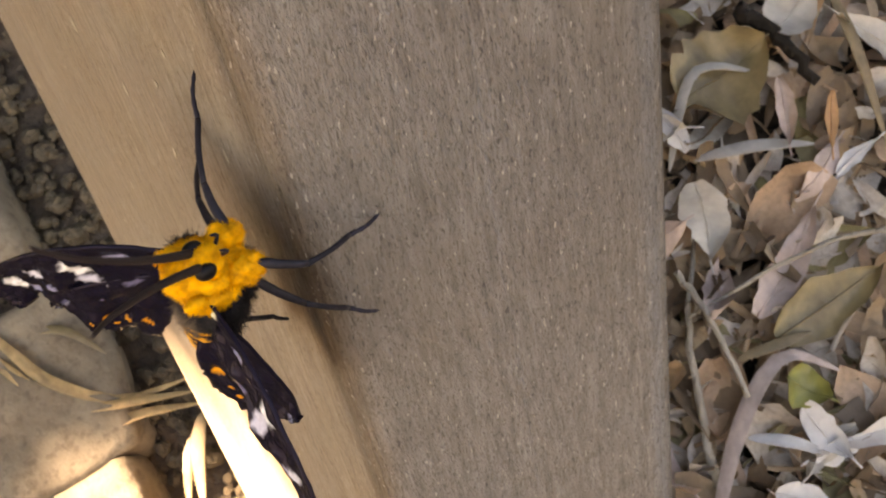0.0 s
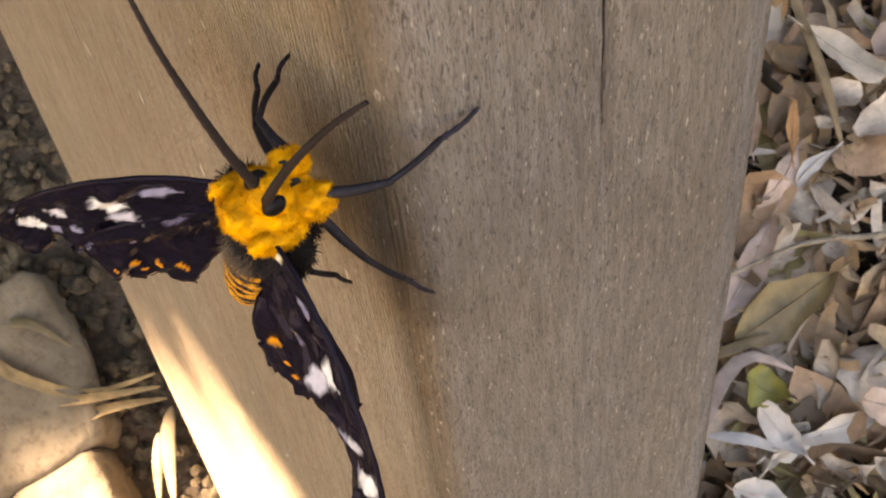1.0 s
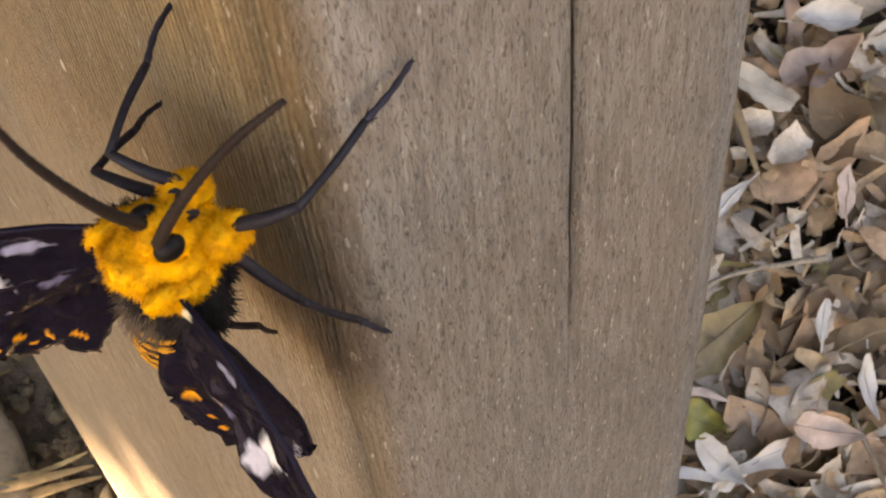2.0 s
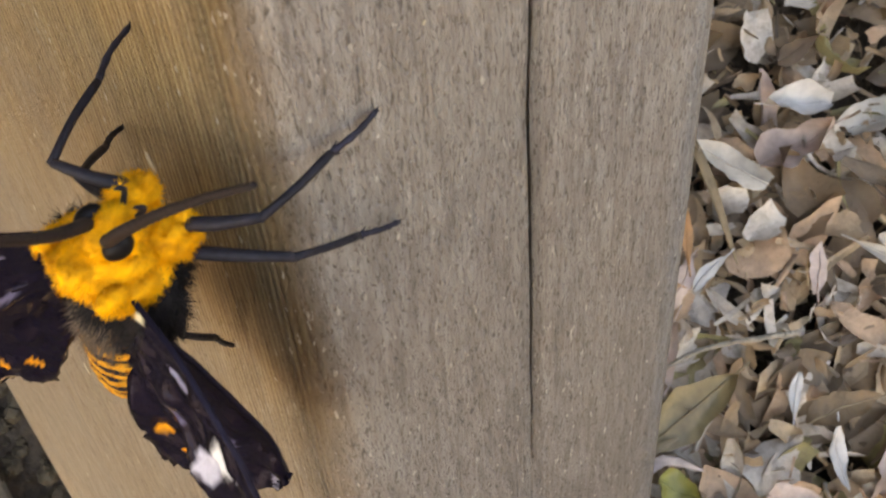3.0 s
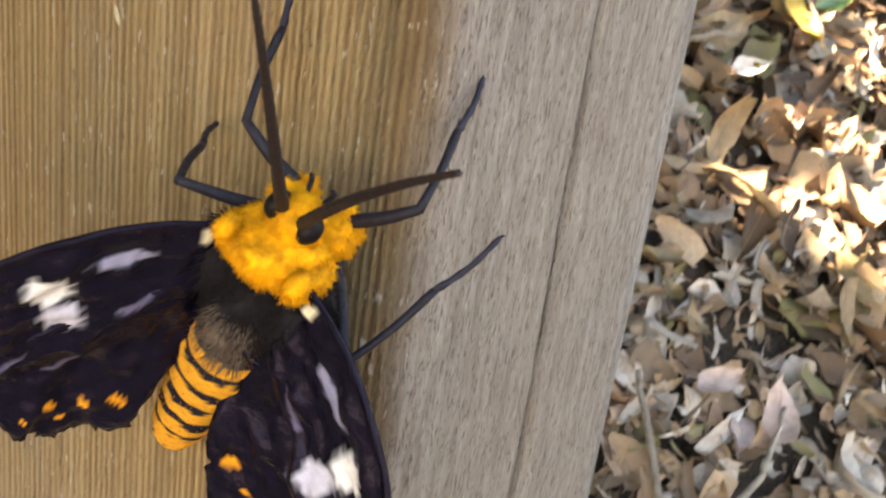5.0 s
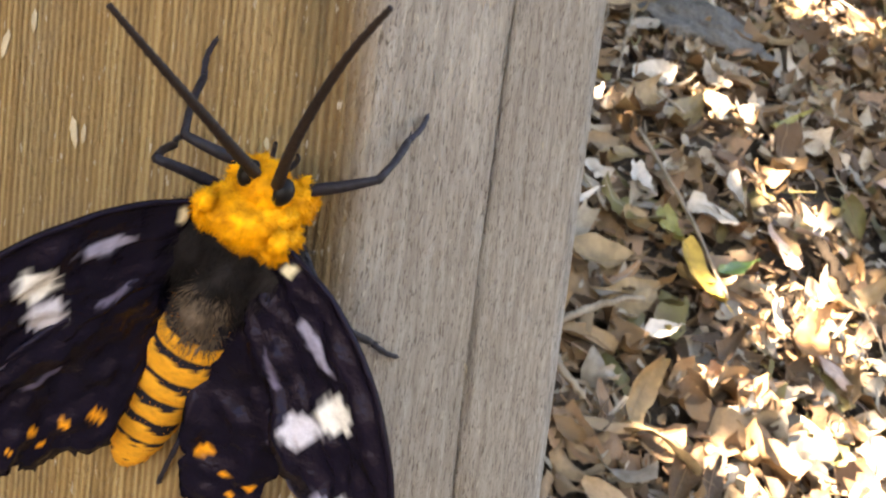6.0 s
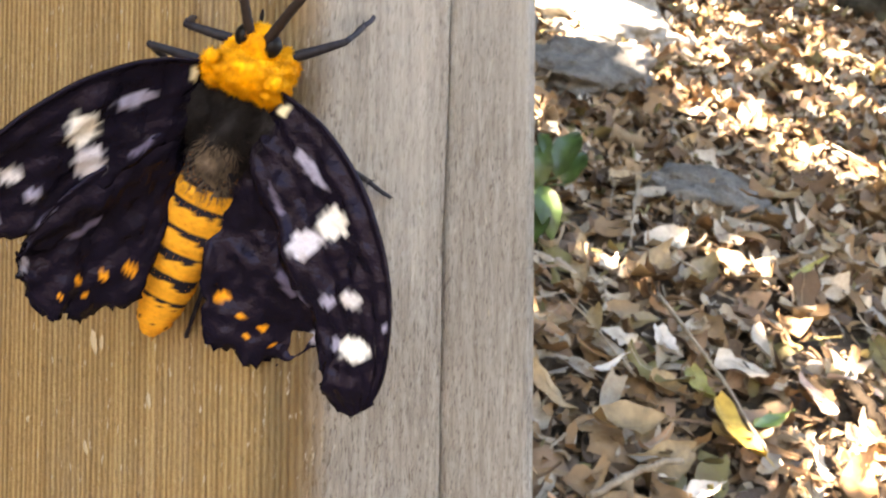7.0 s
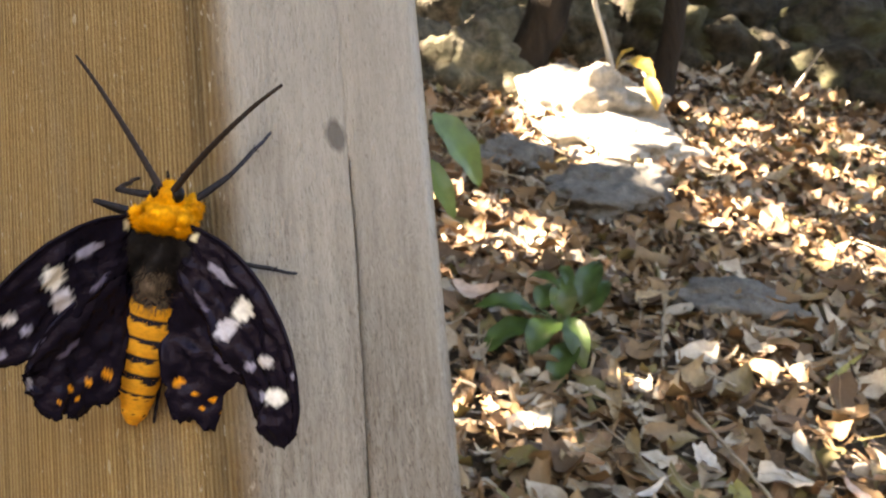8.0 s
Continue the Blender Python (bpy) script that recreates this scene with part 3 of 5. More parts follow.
blade("dry_blade", [lift(-0.212, -0.036, 0.010), lift(-0.206, -0.017, 0.014), lift(-0.196, 0.004, 0.012)], 0.0038, STRAW, "thin tan dry blade lying on the stones", "dry leaf")
blade("dry_blade", [lift(-0.219, -0.030, 0.014), lift(-0.208, -0.015, 0.017), lift(-0.199, 0.004, 0.014)], 0.0034, STRAW, "thin tan dry blade lying on the stones", "dry leaf")
blade("dry_blade", [lift(-0.250, -0.031, 0.012), lift(-0.240, -0.021, 0.016), lift(-0.228, -0.013, 0.012)], 0.0030, BROWN, "thin brown curled blade on the stone", "dry leaf")
blade("dry_blade", [lift(-0.193, 0.004, 0.012), lift(-0.182, -0.004, 0.016), lift(-0.170, -0.012, 0.014)], 0.0052, TAN, "broad brown dry blade beside the board", "dry leaf")
blade("dry_blade", [lift(-0.190, -0.004, 0.012), lift(-0.181, -0.010, 0.015), lift(-0.174, -0.016, 0.012)], 0.0036, BROWN, "thin brown dry blade beside the board", "dry leaf")
blade("dry_blade", [lift(-0.056, 0.108, 0.024), lift(-0.072, 0.135, 0.028), lift(-0.077, 0.158, 0.030), lift(-0.066, 0.172, 0.024)], 0.0055, PINK, "narrow curled pinkish dry leaf", "dry leaf")
blade("dry_blade", [lift(-0.138, 0.168, 0.026), lift(-0.150, 0.190, 0.032), lift(-0.140, 0.208, 0.028)], 0.0036, PALE, "pale curled rim of a dry leaf", "dry leaf")
blade("dry_blade", [lift(-0.135, 0.176, 0.026), lift(-0.124, 0.193, 0.028), lift(-0.114, 0.209, 0.026)], 0.0045, PALE, "thin pale dry blade on the litter", "dry leaf")
blade("dry_blade", [lift(-0.145, 0.245, 0.026), lift(-0.122, 0.236, 0.030), lift(-0.098, 0.226, 0.026)], 0.0036, TAN, "thin tan dry blade on the litter", "dry leaf")
blade("dry_blade", [lift(-0.086, 0.148, 0.028), lift(-0.080, 0.160, 0.030), lift(-0.077, 0.171, 0.028)], 0.0036, TAN, "thin tan dry blade on the litter", "dry leaf")
blade("dry_blade", [lift(-0.070, 0.137, 0.026), lift(-0.060, 0.146, 0.028), lift(-0.052, 0.153, 0.026)], 0.0040, WHITISH, "thin whitish dry blade on the litter", "dry leaf")



def leaf_between(a, b, width, material, label, seed):
    """A fallen leaf whose ends lie over the ground points a and b."""
    p, q = (Vector((*e, height(*e, False) + 0.026)) for e in (a, b))
    mid = (p + q) / 2
    base, nrm = slope_turn(mid.x, mid.y)
    rng = random.Random(seed)
    ob = fallen_leaf(mid.x, mid.y, (q - p).length, width, 0, (rng.uniform(0.05, 0.3), rng.uniform(0.1, 0.4)), 0.02, seed, label, material)
    x = (q - p).normalized()
    y = nrm.cross(x).normalized()
    m = Matrix((x, y, x.cross(y))).transposed().to_4x4()
    m.translation = mid
    ob.matrix_world = m


def build_fallen():
    rng = random.Random(5)
    made = 0
    for a, b, w, mat, label in (
            ((-0.090, 0.162), (-0.100, 0.196), 0.0115, PINK, "long pinkish dry leaf"), ((-0.074, 0.157), (-0.062, 0.163), 0.0133, OLIVE, "small olive green leaf"), ((-0.083, 0.162), (-0.077, 0.200), 0.0173, BROWN, "brown leathery dry leaf"),
            ((-0.130, 0.173), (-0.111, 0.162), 0.0150, PALE, "pale grey dry leaf"), ((-0.149, 0.184), (-0.145, 0.217), 0.0330, BROWN, "broad brown curled leaf"), ((-0.145, 0.220), (-0.147, 0.242), 0.0160, PALE, "pale grey dry leaf"),
            ((-0.104, 0.208), (-0.103, 0.225), 0.0050, WHITISH, "small whitish dry leaf"), ((-0.066, 0.155), (-0.047, 0.157), 0.0095, WHITISH, "whitish curled dry leaf"), ((-0.055, 0.134), (-0.040, 0.146), 0.010, WHITISH, "whitish curled dry leaf"),
            ((-0.121, 0.224), (-0.109, 0.212), 0.0040, ORANGE_LEAF, "narrow orange brown dry leaf"), ((-0.202, 0.741), (-0.177, 0.722), 0.017, OLIVE, "yellow green fallen leaf"), ((-0.178, 0.722), (-0.135, 0.691), 0.0185, YELLOW, "long curled yellow leaf"),
            ((-0.148, 0.724), (-0.133, 0.763), 0.0106, LIGHTGREEN, "small bright green fallen leaf"), ((-0.348, 0.959), (-0.329, 1.028), 0.026, TAN, "broad tan fallen leaf"), ((-0.184, 0.951), (-0.166, 1.030), 0.0088, OLIVE, "narrow pale green fallen leaf"),
            ((-0.230, 0.762), (-0.214, 0.752), 0.011, WHITISH, "small whitish dry leaf"), ((-0.283, 0.879), (-0.266, 0.937), 0.031, PALE, "broad pale grey dry leaf"), ((-0.162, 0.615), (-0.149, 0.644), 0.013, WHITISH, "small whitish dry leaf"),
            ((-0.230, 0.626), (-0.194, 0.661), 0.031, TAN, "broad tan fallen leaf"), ((-0.251, 0.664), (-0.239, 0.704), 0.0066, WHITISH, "narrow whitish dry leaf"), ((-0.182, 0.857), (-0.160, 0.815), 0.0123, PALE, "narrow pale grey dry leaf"),
            ((-0.079, 0.705), (-0.081, 0.766), 0.025, ORANGE_LEAF, "orange brown fallen leaf"), ((-0.272, 0.810), (-0.263, 0.882), 0.029, TAN, "broad tan fallen leaf"), ((-0.240, 0.849), (-0.233, 0.921), 0.025, BROWN, "brown leathery dry leaf"),
            ((-0.218, 0.700), (-0.195, 0.710), 0.025, TAN, "broad tan fallen leaf"), ((-0.263, 0.721), (-0.241, 0.736), 0.0216, PALE, "pale grey dry leaf"), ((-0.236, 0.767), (-0.213, 0.747), 0.018, WHITISH, "small whitish dry leaf"),
            ((-0.192, 0.777), (-0.145, 0.804), 0.023, PALE, "pale grey dry leaf"), ((-0.323, 0.824), (-0.289, 0.738), 0.0136, TAN, "long tan fallen leaf"), ((-0.353, 1.464), (-0.341, 1.602), 0.0173, TAN, "long tan fallen leaf"),
            ((-0.305, 0.667), (-0.284, 0.713), 0.022, TAN, "broad tan fallen leaf"), ((-0.300, 0.810), (-0.297, 0.835), 0.022, PALE, "pale tan fallen leaf"), ((-0.345, 0.665), (-0.335, 0.720), 0.026, PALE, "pale tan fallen leaf")):
        made += 1
        leaf_between(a, b, w, mat, label, made)
    made = 0
    far_kinds = ((TAN, "tan dry fallen leaf"), (BROWN, "leathery brown fallen leaf"), (PINK, "pinkish dry fallen leaf"), (FALLEN, "dry brown fallen leaf"), (FALLEN, "dry brown fallen leaf"), (FALLEN, "dry brown fallen leaf"))
    near_kinds = ((PALE, "pale grey dry fallen leaf"), (WHITISH, "whitish dry fallen leaf"), (PINK, "pinkish dry fallen leaf"), (FALLEN, "dry brown fallen leaf"))
    while made < 260:
        d = 0.22 + 1.5 * rng.random() ** 1.3
        a = radians(rng.uniform(-42, 8))
        x, y = 0.06 + d * math.sin(a), -0.08 + d * math.cos(a)
        if not in_view(x, y):
            continue
        made += 1
        mat, label = rng.choice(near_kinds if d < 0.55 else far_kinds)
        ln = rng.uniform(0.016, 0.036) if d < 0.62 else rng.uniform(0.026, 0.056)
        fallen_leaf(x, y, ln, ln * rng.uniform(0.22, 0.55), rng.uniform(0, 360), (rng.uniform(-0.3, 0.6), rng.uniform(-0.3, 0.8)), rng.uniform(0.014, 0.03), 100 + made, label, mat, (rng.gauss(0, 16), rng.gauss(0, 16)))


build_fallen()


def twig(pts, r0, r1, label, material=None, name="twig"):
    line = smooth_line(pts, 14)
    bm = bmesh.new()
    rng = random.Random(int(abs(pts[0][0] * 9999)))
    tube(bm, [p + Vector((rng.uniform(-1, 1), rng.uniform(-1, 1), rng.uniform(-1, 1))) * r0 * 0.4 for p in line], [r0 + (r1 - r0) * k / 13 for k in range(14)], 7)
    ob = part(name, bm, material or TWIG)
    tagged(ob, label, "twig", "twigs on the slope")


def build_twigs():
    twig([lift(-0.113, 0.147, 0.034), lift(-0.094, 0.145, 0.038), lift(-0.075, 0.142, 0.034)], 0.0012, 0.0009, "thin olive twig on the leaves")
    twig([lift(-0.158, 0.216, 0.028), lift(-0.142, 0.219, 0.032), lift(-0.126, 0.222, 0.028)], 0.0032, 0.0018, "dark crooked twig on the leaves", BARK)
    twig([lift(-0.02, 0.30, 0.03), lift(-0.06, 0.34, 0.035), lift(-0.11, 0.40, 0.03)], 0.003, 0.0015, "grey forked twig on the leaves")
    twig([lift(-0.06, 0.34, 0.034), lift(-0.045, 0.40, 0.036), lift(-0.05, 0.45, 0.03)], 0.0022, 0.001, "grey thin twig on the leaves")
    twig([(-0.457, 2.08, 0.617), (-0.405, 2.06, 0.662), (-0.362, 2.039, 0.696)], 0.0035, 0.002, "pale stick leaning in the litter", PALEBARK, "stick")
    twig([(-0.544, 2.048, 0.65), (-0.503, 2.029, 0.682), (-0.471, 2.009, 0.709)], 0.008, 0.005, "brown stick leaning in the litter", TWIG, "stick")
    twig([lift(-0.33, 0.99, 0.03), lift(-0.31, 0.92, 0.035), lift(-0.29, 0.86, 0.03)], 0.002, 0.001, "thin brown twig on the leaves")
    twig([lift(-0.247, 0.807, 0.034), lift(-0.190, 0.756, 0.036), lift(-0.133, 0.702, 0.030)], 0.0018, 0.0012, "long thin brown twig on the leaves")
    twig([lift(-0.203, 0.552, 0.03), lift(-0.188, 0.596, 0.034), lift(-0.173, 0.639, 0.03)], 0.003, 0.002, "pale brown stick on the leaves", TWIG, "stick")
    twig([lift(-0.200, 0.537, 0.03), lift(-0.185, 0.532, 0.032), lift(-0.165, 0.527, 0.03)], 0.003, 0.002, "pale brown stick on the leaves", TWIG, "stick")
    twig([lift(-0.106, 0.851, 0.028), lift(-0.09, 0.834, 0.032), lift(-0.072, 0.815, 0.028)], 0.0045, 0.0035, "thick dark brown stick on the leaves", BARK, "stick")
    rng = random.Random(31)
    made = 0
    while made < 60:
        d = 0.25 + 1.9 * rng.random()
        a = radians(rng.uniform(-40, 6))
        x, y = 0.06 + d * math.sin(a), -0.08 + d * math.cos(a)
        if not in_view(x, y):
            continue
        made += 1
        q, ln = rng.uniform(0, 6.28), rng.uniform(0.03, 0.09)
        dx, dy = math.cos(q) * ln / 2, math.sin(q) * ln / 2
        h = rng.uniform(0.02, 0.03)
        if not (in_view(x - dx, y - dy) and in_view(x + dx, y + dy)):
            continue
        twig([lift(x - dx, y - dy, h), lift(x + rng.uniform(-0.006, 0.006), y + rng.uniform(-0.006, 0.006), h + 0.004), lift(x + dx, y + dy, h)], rng.uniform(0.0008, 0.002), 0.0006, "thin dry twig on the leaves")


build_twigs()


def leaf_from_to(name, base, tip, width, parent, material, droop=0.15, label=""):
    """A green leaf blade from its stalk to its tip, with a midrib fold and a thickness."""
    base, tip = Vector(base), Vector(tip)
    d = tip - base
    ln = d.length
    side = d.cross(Vector((0.3, -0.6, 0.75))).normalized()
    up = side.cross(d.normalized())
    bm = bmesh.new()
    rows = []
    n = 10
    for i in range(n + 1):
        s = i / n
        w = width / 2 * (math.sin(math.pi * s ** 0.85) ** 0.75 + 0.03)
        c = base + d * s + up * (droop * ln * math.sin(math.pi * s))
        rows.append([bm.verts.new(c + side * w * q + up * (abs(q) * w * 0.35 + 0.06 * width * math.sin(s * 17 + q * 2) * abs(q) + h)) for h in (0, -0.0004) for q in (-1, -0.5, 0, 0.5, 1)])
    for a, b in zip(rows, rows[1:]):
        for j in range(4):
            bm.faces.new((a[j], b[j], b[j + 1], a[j + 1]))
            bm.faces.new((a[j + 5], a[j + 6], b[j + 6], b[j + 5]))
    return part(name, bm, material, parent, label)


def build_seedling():
    root = new("seedling")
    foot = (-0.372, 0.835, height(-0.372, 0.835, False))
    bm = bmesh.new()
    tube(bm, smooth_line([foot, (-0.368, 0.82, 0.14), (-0.361, 0.806, 0.17), (-0.36, 0.80, 0.19)], 10), [0.002] * 6 + [0.0015] * 4, 6)
    part("stem", bm, TWIG, root)
    for b, t, w in (((-0.376, 0.793, 0.166), (-0.425, 0.764, 0.177), 0.020), ((-0.375, 0.794, 0.157), (-0.417, 0.755, 0.132), 0.025), ((-0.361, 0.801, 0.158), (-0.371, 0.764, 0.128), 0.027), ((-0.352, 0.805, 0.161), (-0.338, 0.798, 0.112), 0.020),
                    ((-0.347, 0.809, 0.140), (-0.361, 0.775, 0.092), 0.023), ((-0.354, 0.804, 0.161), (-0.356, 0.811, 0.198), 0.022), ((-0.346, 0.806, 0.183), (-0.363, 0.828, 0.210), 0.011), ((-0.340, 0.810, 0.167), (-0.332, 0.843, 0.210), 0.022),
                    ((-0.334, 0.814, 0.161), (-0.323, 0.838, 0.190), 0.020), ((-0.355, 0.801, 0.190), (-0.395, 0.813, 0.201), 0.010), ((-0.372, 0.794, 0.169), (-0.367, 0.817, 0.192), 0.021)):
        leaf = leaf_from_to("leaf", b, t, w * 1.1, root, GREEN)
        bm = bmesh.new()
        tube(bm, smooth_line([(-0.361, 0.803, 0.150), Vector(b).lerp(Vector((-0.361, 0.803, 0.150)), 0.4) + Vector((0, 0, 0.004)), b], 6), [0.0011] * 6, 5)
        part("leaf_stalk", bm, GREEN, leaf)
    tagged(root, "small seedling with glossy dark green leaves in the litter", "plant")


build_seedling()


def build_sprig():
    root = new("green_sprig")
    x, y = -0.295, 0.505
    bm = bmesh.new()
    tube(bm, smooth_line([(x, y, height(x, y, False)), (-0.292, 0.49, 0.12), (-0.282, 0.484, 0.24), (-0.275, 0.482, 0.275)], 10), [0.0016] * 10, 6)
    part("stem", bm, TWIG, root)
    leaf_from_to("leaf", (-0.272, 0.482, 0.272), (-0.256, 0.504, 0.224), 0.022, root, LIGHTGREEN, 0.08)
    leaf_from_to("leaf", (-0.283, 0.484, 0.246), (-0.272, 0.496, 0.205), 0.014, root, LIGHTGREEN, 0.08)
    leaf_from_to("leaf", (-0.285, 0.486, 0.20), (-0.31, 0.50, 0.17), 0.014, root, LIGHTGREEN, 0.08)
    tagged(root, "green sprig with bright lance-shaped leaves behind the board", "plant")


build_sprig()


def build_sapling():
    root = new("sapling")
    bm = bmesh.new()
    tube(bm, smooth_line([(-0.644, 1.694, 0.615), (-0.635, 1.666, 0.646), (-0.628, 1.629, 0.698), (-0.625, 1.6, 0.75), (-0.597, 1.496, 0.926)], 12), [0.0055] * 5 + [0.0045] * 7, 8)
    part("stem", bm, PALEBARK, root)
    bm = bmesh.new()
    tube(bm, smooth_line([(-0.63, 1.659, 0.639), (-0.596, 1.628, 0.638), (-0.566, 1.612, 0.619), (-0.551, 1.604, 0.594)], 9), [0.0022] * 9, 6)
    part("side_twig", bm, PALEBARK, root)
    for b, t, w in (((-0.617, 1.643, 0.636), (-0.577, 1.629, 0.659), 0.022), ((-0.593, 1.629, 0.641), (-0.543, 1.617, 0.595), 0.032), ((-0.55, 1.603, 0.599), (-0.54, 1.602, 0.536), 0.024)):
        leaf_from_to("leaf", b, t, w, root, YELLOW)
    tagged(root, "pale slender sapling with yellow leaves beside the boulder", "sapling")


build_sapling()


# ---- trees ----
def trunk_part(pts, radii, parent, material, name="trunk"):
    line = smooth_line(pts, 20)
    rr = [np.interp(k / 19, np.linspace(0, 1, len(radii)), radii) for k in range(20)]
    bm = bmesh.new()
    tube(bm, line, rr, 14)
    for v in bm.verts:
        v.co += Vector((noise.noise(v.co * 14), noise.noise(v.co * 14 + Vector((5, 0, 0))), 0)) * 0.012
    return part(name, bm, material, parent)


def crown_part(centre, size, count, parent, seed):
    """A loose crown of many leaves round centre."""
    rng = random.Random(seed)
    verts, faces = [], []
    for k in range(count):
        d = Vector((rng.gauss(0, 1), rng.gauss(0, 1), rng.gauss(0, 1))).normalized() * rng.random() ** 0.4
        c = Vector(centre) + Vector((d.x * size[0], d.y * size[1], d.z * size[2]))
        ln = rng.uniform(0.10, 0.18)
        pts, fc = leaf_grid(ln, ln * 0.55, (0.3, 0.3), 0.2, rng, 2, 2)
        turn = Euler((rng.uniform(-0.8, 0.8), rng.uniform(-0.8, 0.8), rng.uniform(0, 6.28))).to_matrix()
        j = len(verts)
        verts.extend(turn @ p + c for p in pts)
        faces.extend(tuple(j + i for i in f) for f in fc)
    return sheet("crown", verts, faces, CANOPY, parent)


def build_trees():
    for nm, pts, radii, label in (
            ("tree", [(-0.86, 1.60, 0.50), (-0.826, 1.61, 0.60), (-0.735, 1.65, 0.78), (-0.64, 1.72, 1.1), (-0.6, 1.8, 2.2)], [0.055, 0.040, 0.038, 0.038, 0.034], "dark leaning tree trunk among mossy boulders"),
            ("tree", [(-0.625, 1.83, 0.55), (-0.609, 1.83, 0.64), (-0.568, 1.85, 0.80), (-0.53, 1.9, 1.2), (-0.55, 2.0, 2.2)], [0.028, 0.022, 0.020, 0.019, 0.016], "thin brown tree trunk behind the boulder"),
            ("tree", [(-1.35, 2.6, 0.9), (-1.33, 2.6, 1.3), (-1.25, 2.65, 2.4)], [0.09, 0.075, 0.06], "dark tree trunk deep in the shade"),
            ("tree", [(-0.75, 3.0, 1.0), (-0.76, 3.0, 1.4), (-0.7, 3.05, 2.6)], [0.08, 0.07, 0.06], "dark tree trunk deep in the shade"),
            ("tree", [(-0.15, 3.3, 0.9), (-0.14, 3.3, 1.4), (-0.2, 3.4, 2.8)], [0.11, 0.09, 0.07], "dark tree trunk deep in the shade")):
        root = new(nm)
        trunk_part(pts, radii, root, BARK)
        # Crowns above the view, added to keep sky light off the boulders.
        top = Vector(pts[-1]) + Vector((0, 0.2, 0.5))
        crown_part(top, (1.6, 1.2, 0.8), 3200, root, int(abs(pts[0][0]) * 100))
        tagged(root, label, "tree", "trees on the slope")
    # Unseen trees added on the lower side, to dim the board's narrow face and close the place behind the view.
    for x, y in ((3.0, 1.6), (3.1, -0.5)):
        root = new("tree")
        g = height(x, y, False)
        trunk_part([(x, y, g - 0.1), (x + 0.05, y, g + 0.8), (x, y + 0.1, g + 1.8)], [0.10, 0.08, 0.05], root, BARK)
        crown_part((x, y, g + 2.0), (1.1, 1.1, 1.1), 2600, root, int(x * 10 + y * 7 + 90))
        tagged(root, "unseen leafy tree added on the lower side to dim the board", "tree", "trees on the slope")


build_trees()

# Sunlit places, for which gaps are put in the added leaf roof: x, y and radius, on the boulder and the upper slope, and
# lower down.
HIGH_GAPS = [(-0.701, 1.471, 0.027), (-0.623, 1.422, 0.039), (-0.587, 1.513, 0.050), (-0.542, 1.564, 0.041), (-0.506, 1.603, 0.028), (-0.557, 1.368, 0.026),
             (-0.527, 1.397, 0.020), (-0.455, 1.340, 0.020), (-0.573, 1.041, 0.022), (-0.518, 1.047, 0.014), (-0.525, 0.938, 0.017), (-0.498, 0.977, 0.014), (-0.466, 1.022, 0.012), (-0.366, 1.320, 0.025), (-0.345, 1.312, 0.016),
             (-0.320, 1.405, 0.025), (-0.267, 1.341, 0.020), (-0.500, 1.789, 0.020), (-0.586, 1.783, 0.020), (-0.193, 1.381, 0.030), (-0.199, 1.311, 0.020), (-0.625, 2.118, 0.030), (-0.534, 2.157, 0.016)]
LOW_GAPS = [(-0.221, 0.959, 0.015), (-0.288, 0.835, 0.010), (-0.392, 0.680, 0.017), (-0.343, 0.684, 0.016), (-0.389, 0.708, 0.010), (-0.146, 0.903, 0.017), (-0.131, 0.889, 0.012), (-0.108, 0.800, 0.021), (-0.084, 0.853, 0.013),
            (-0.091, 0.693, 0.022), (-0.085, 0.753, 0.016), (-0.065, 0.785, 0.012), (-0.067, 0.727, 0.010), (-0.121, 0.560, 0.010), (-0.082, 0.588, 0.018), (-0.040, 0.684, 0.020), (-0.025, 0.642, 0.018), (-0.127, 0.712, 0.008),
            (-0.127, 0.634, 0.008), (-0.005, 0.588, 0.010), (-0.346, 1.701, 0.018), (-0.323, 1.900, 0.018), (-0.233, 1.691, 0.020), (-0.427, 1.794, 0.018), (-0.413, 2.247, 0.02), (-0.280, 1.560, 0.010), (-0.390, 1.560, 0.010)]
FLECKS = [(-0.368, 1.951, 0.017), (-0.332, 2.134, 0.016), (-0.382, 1.794, 0.015), (-0.271, 1.875, 0.019), (-0.297, 1.702, 0.015), (-0.397, 1.597, 0.013), (-0.449, 1.701, 0.014), (-0.408, 2.057, 0.014)]
# The same on upright things: x, y, z and radius.
FACE_GAPS = [(-0.130, 0.0, -0.325, 0.042), (-0.108, 0.0, -0.297, 0.040), (-0.090, 0.0, -0.258, 0.046), (-0.050, 0.0, -0.236, 0.048), (-0.110, 0.0, -0.298, 0.055), (-0.050, 0.0, -0.280, 0.055), (-0.93, 1.72, 0.80, 0.030),
             (-0.885, 1.66, 0.74, 0.030), (-0.84, 1.52, 0.67, 0.020), (-0.645, 2.36, 0.98, 0.070), (-0.80, 1.92, 0.94, 0.030), (-0.008, 0.0, 0.172, 0.003), (-0.258, 0.49, 0.245, 0.032), (-0.51, 1.45, 0.565, 0.040),
             (-0.66, 1.55, 0.61, 0.05), (-0.73, 1.53, 0.60, 0.04), (-0.60, 1.58, 0.59, 0.035), (-0.53, 1.50, 0.48, 0.05), (-0.58, 1.42, 0.46, 0.045), (-0.48, 1.55, 0.48, 0.035), (-0.62, 1.55, 0.605, 0.035)]


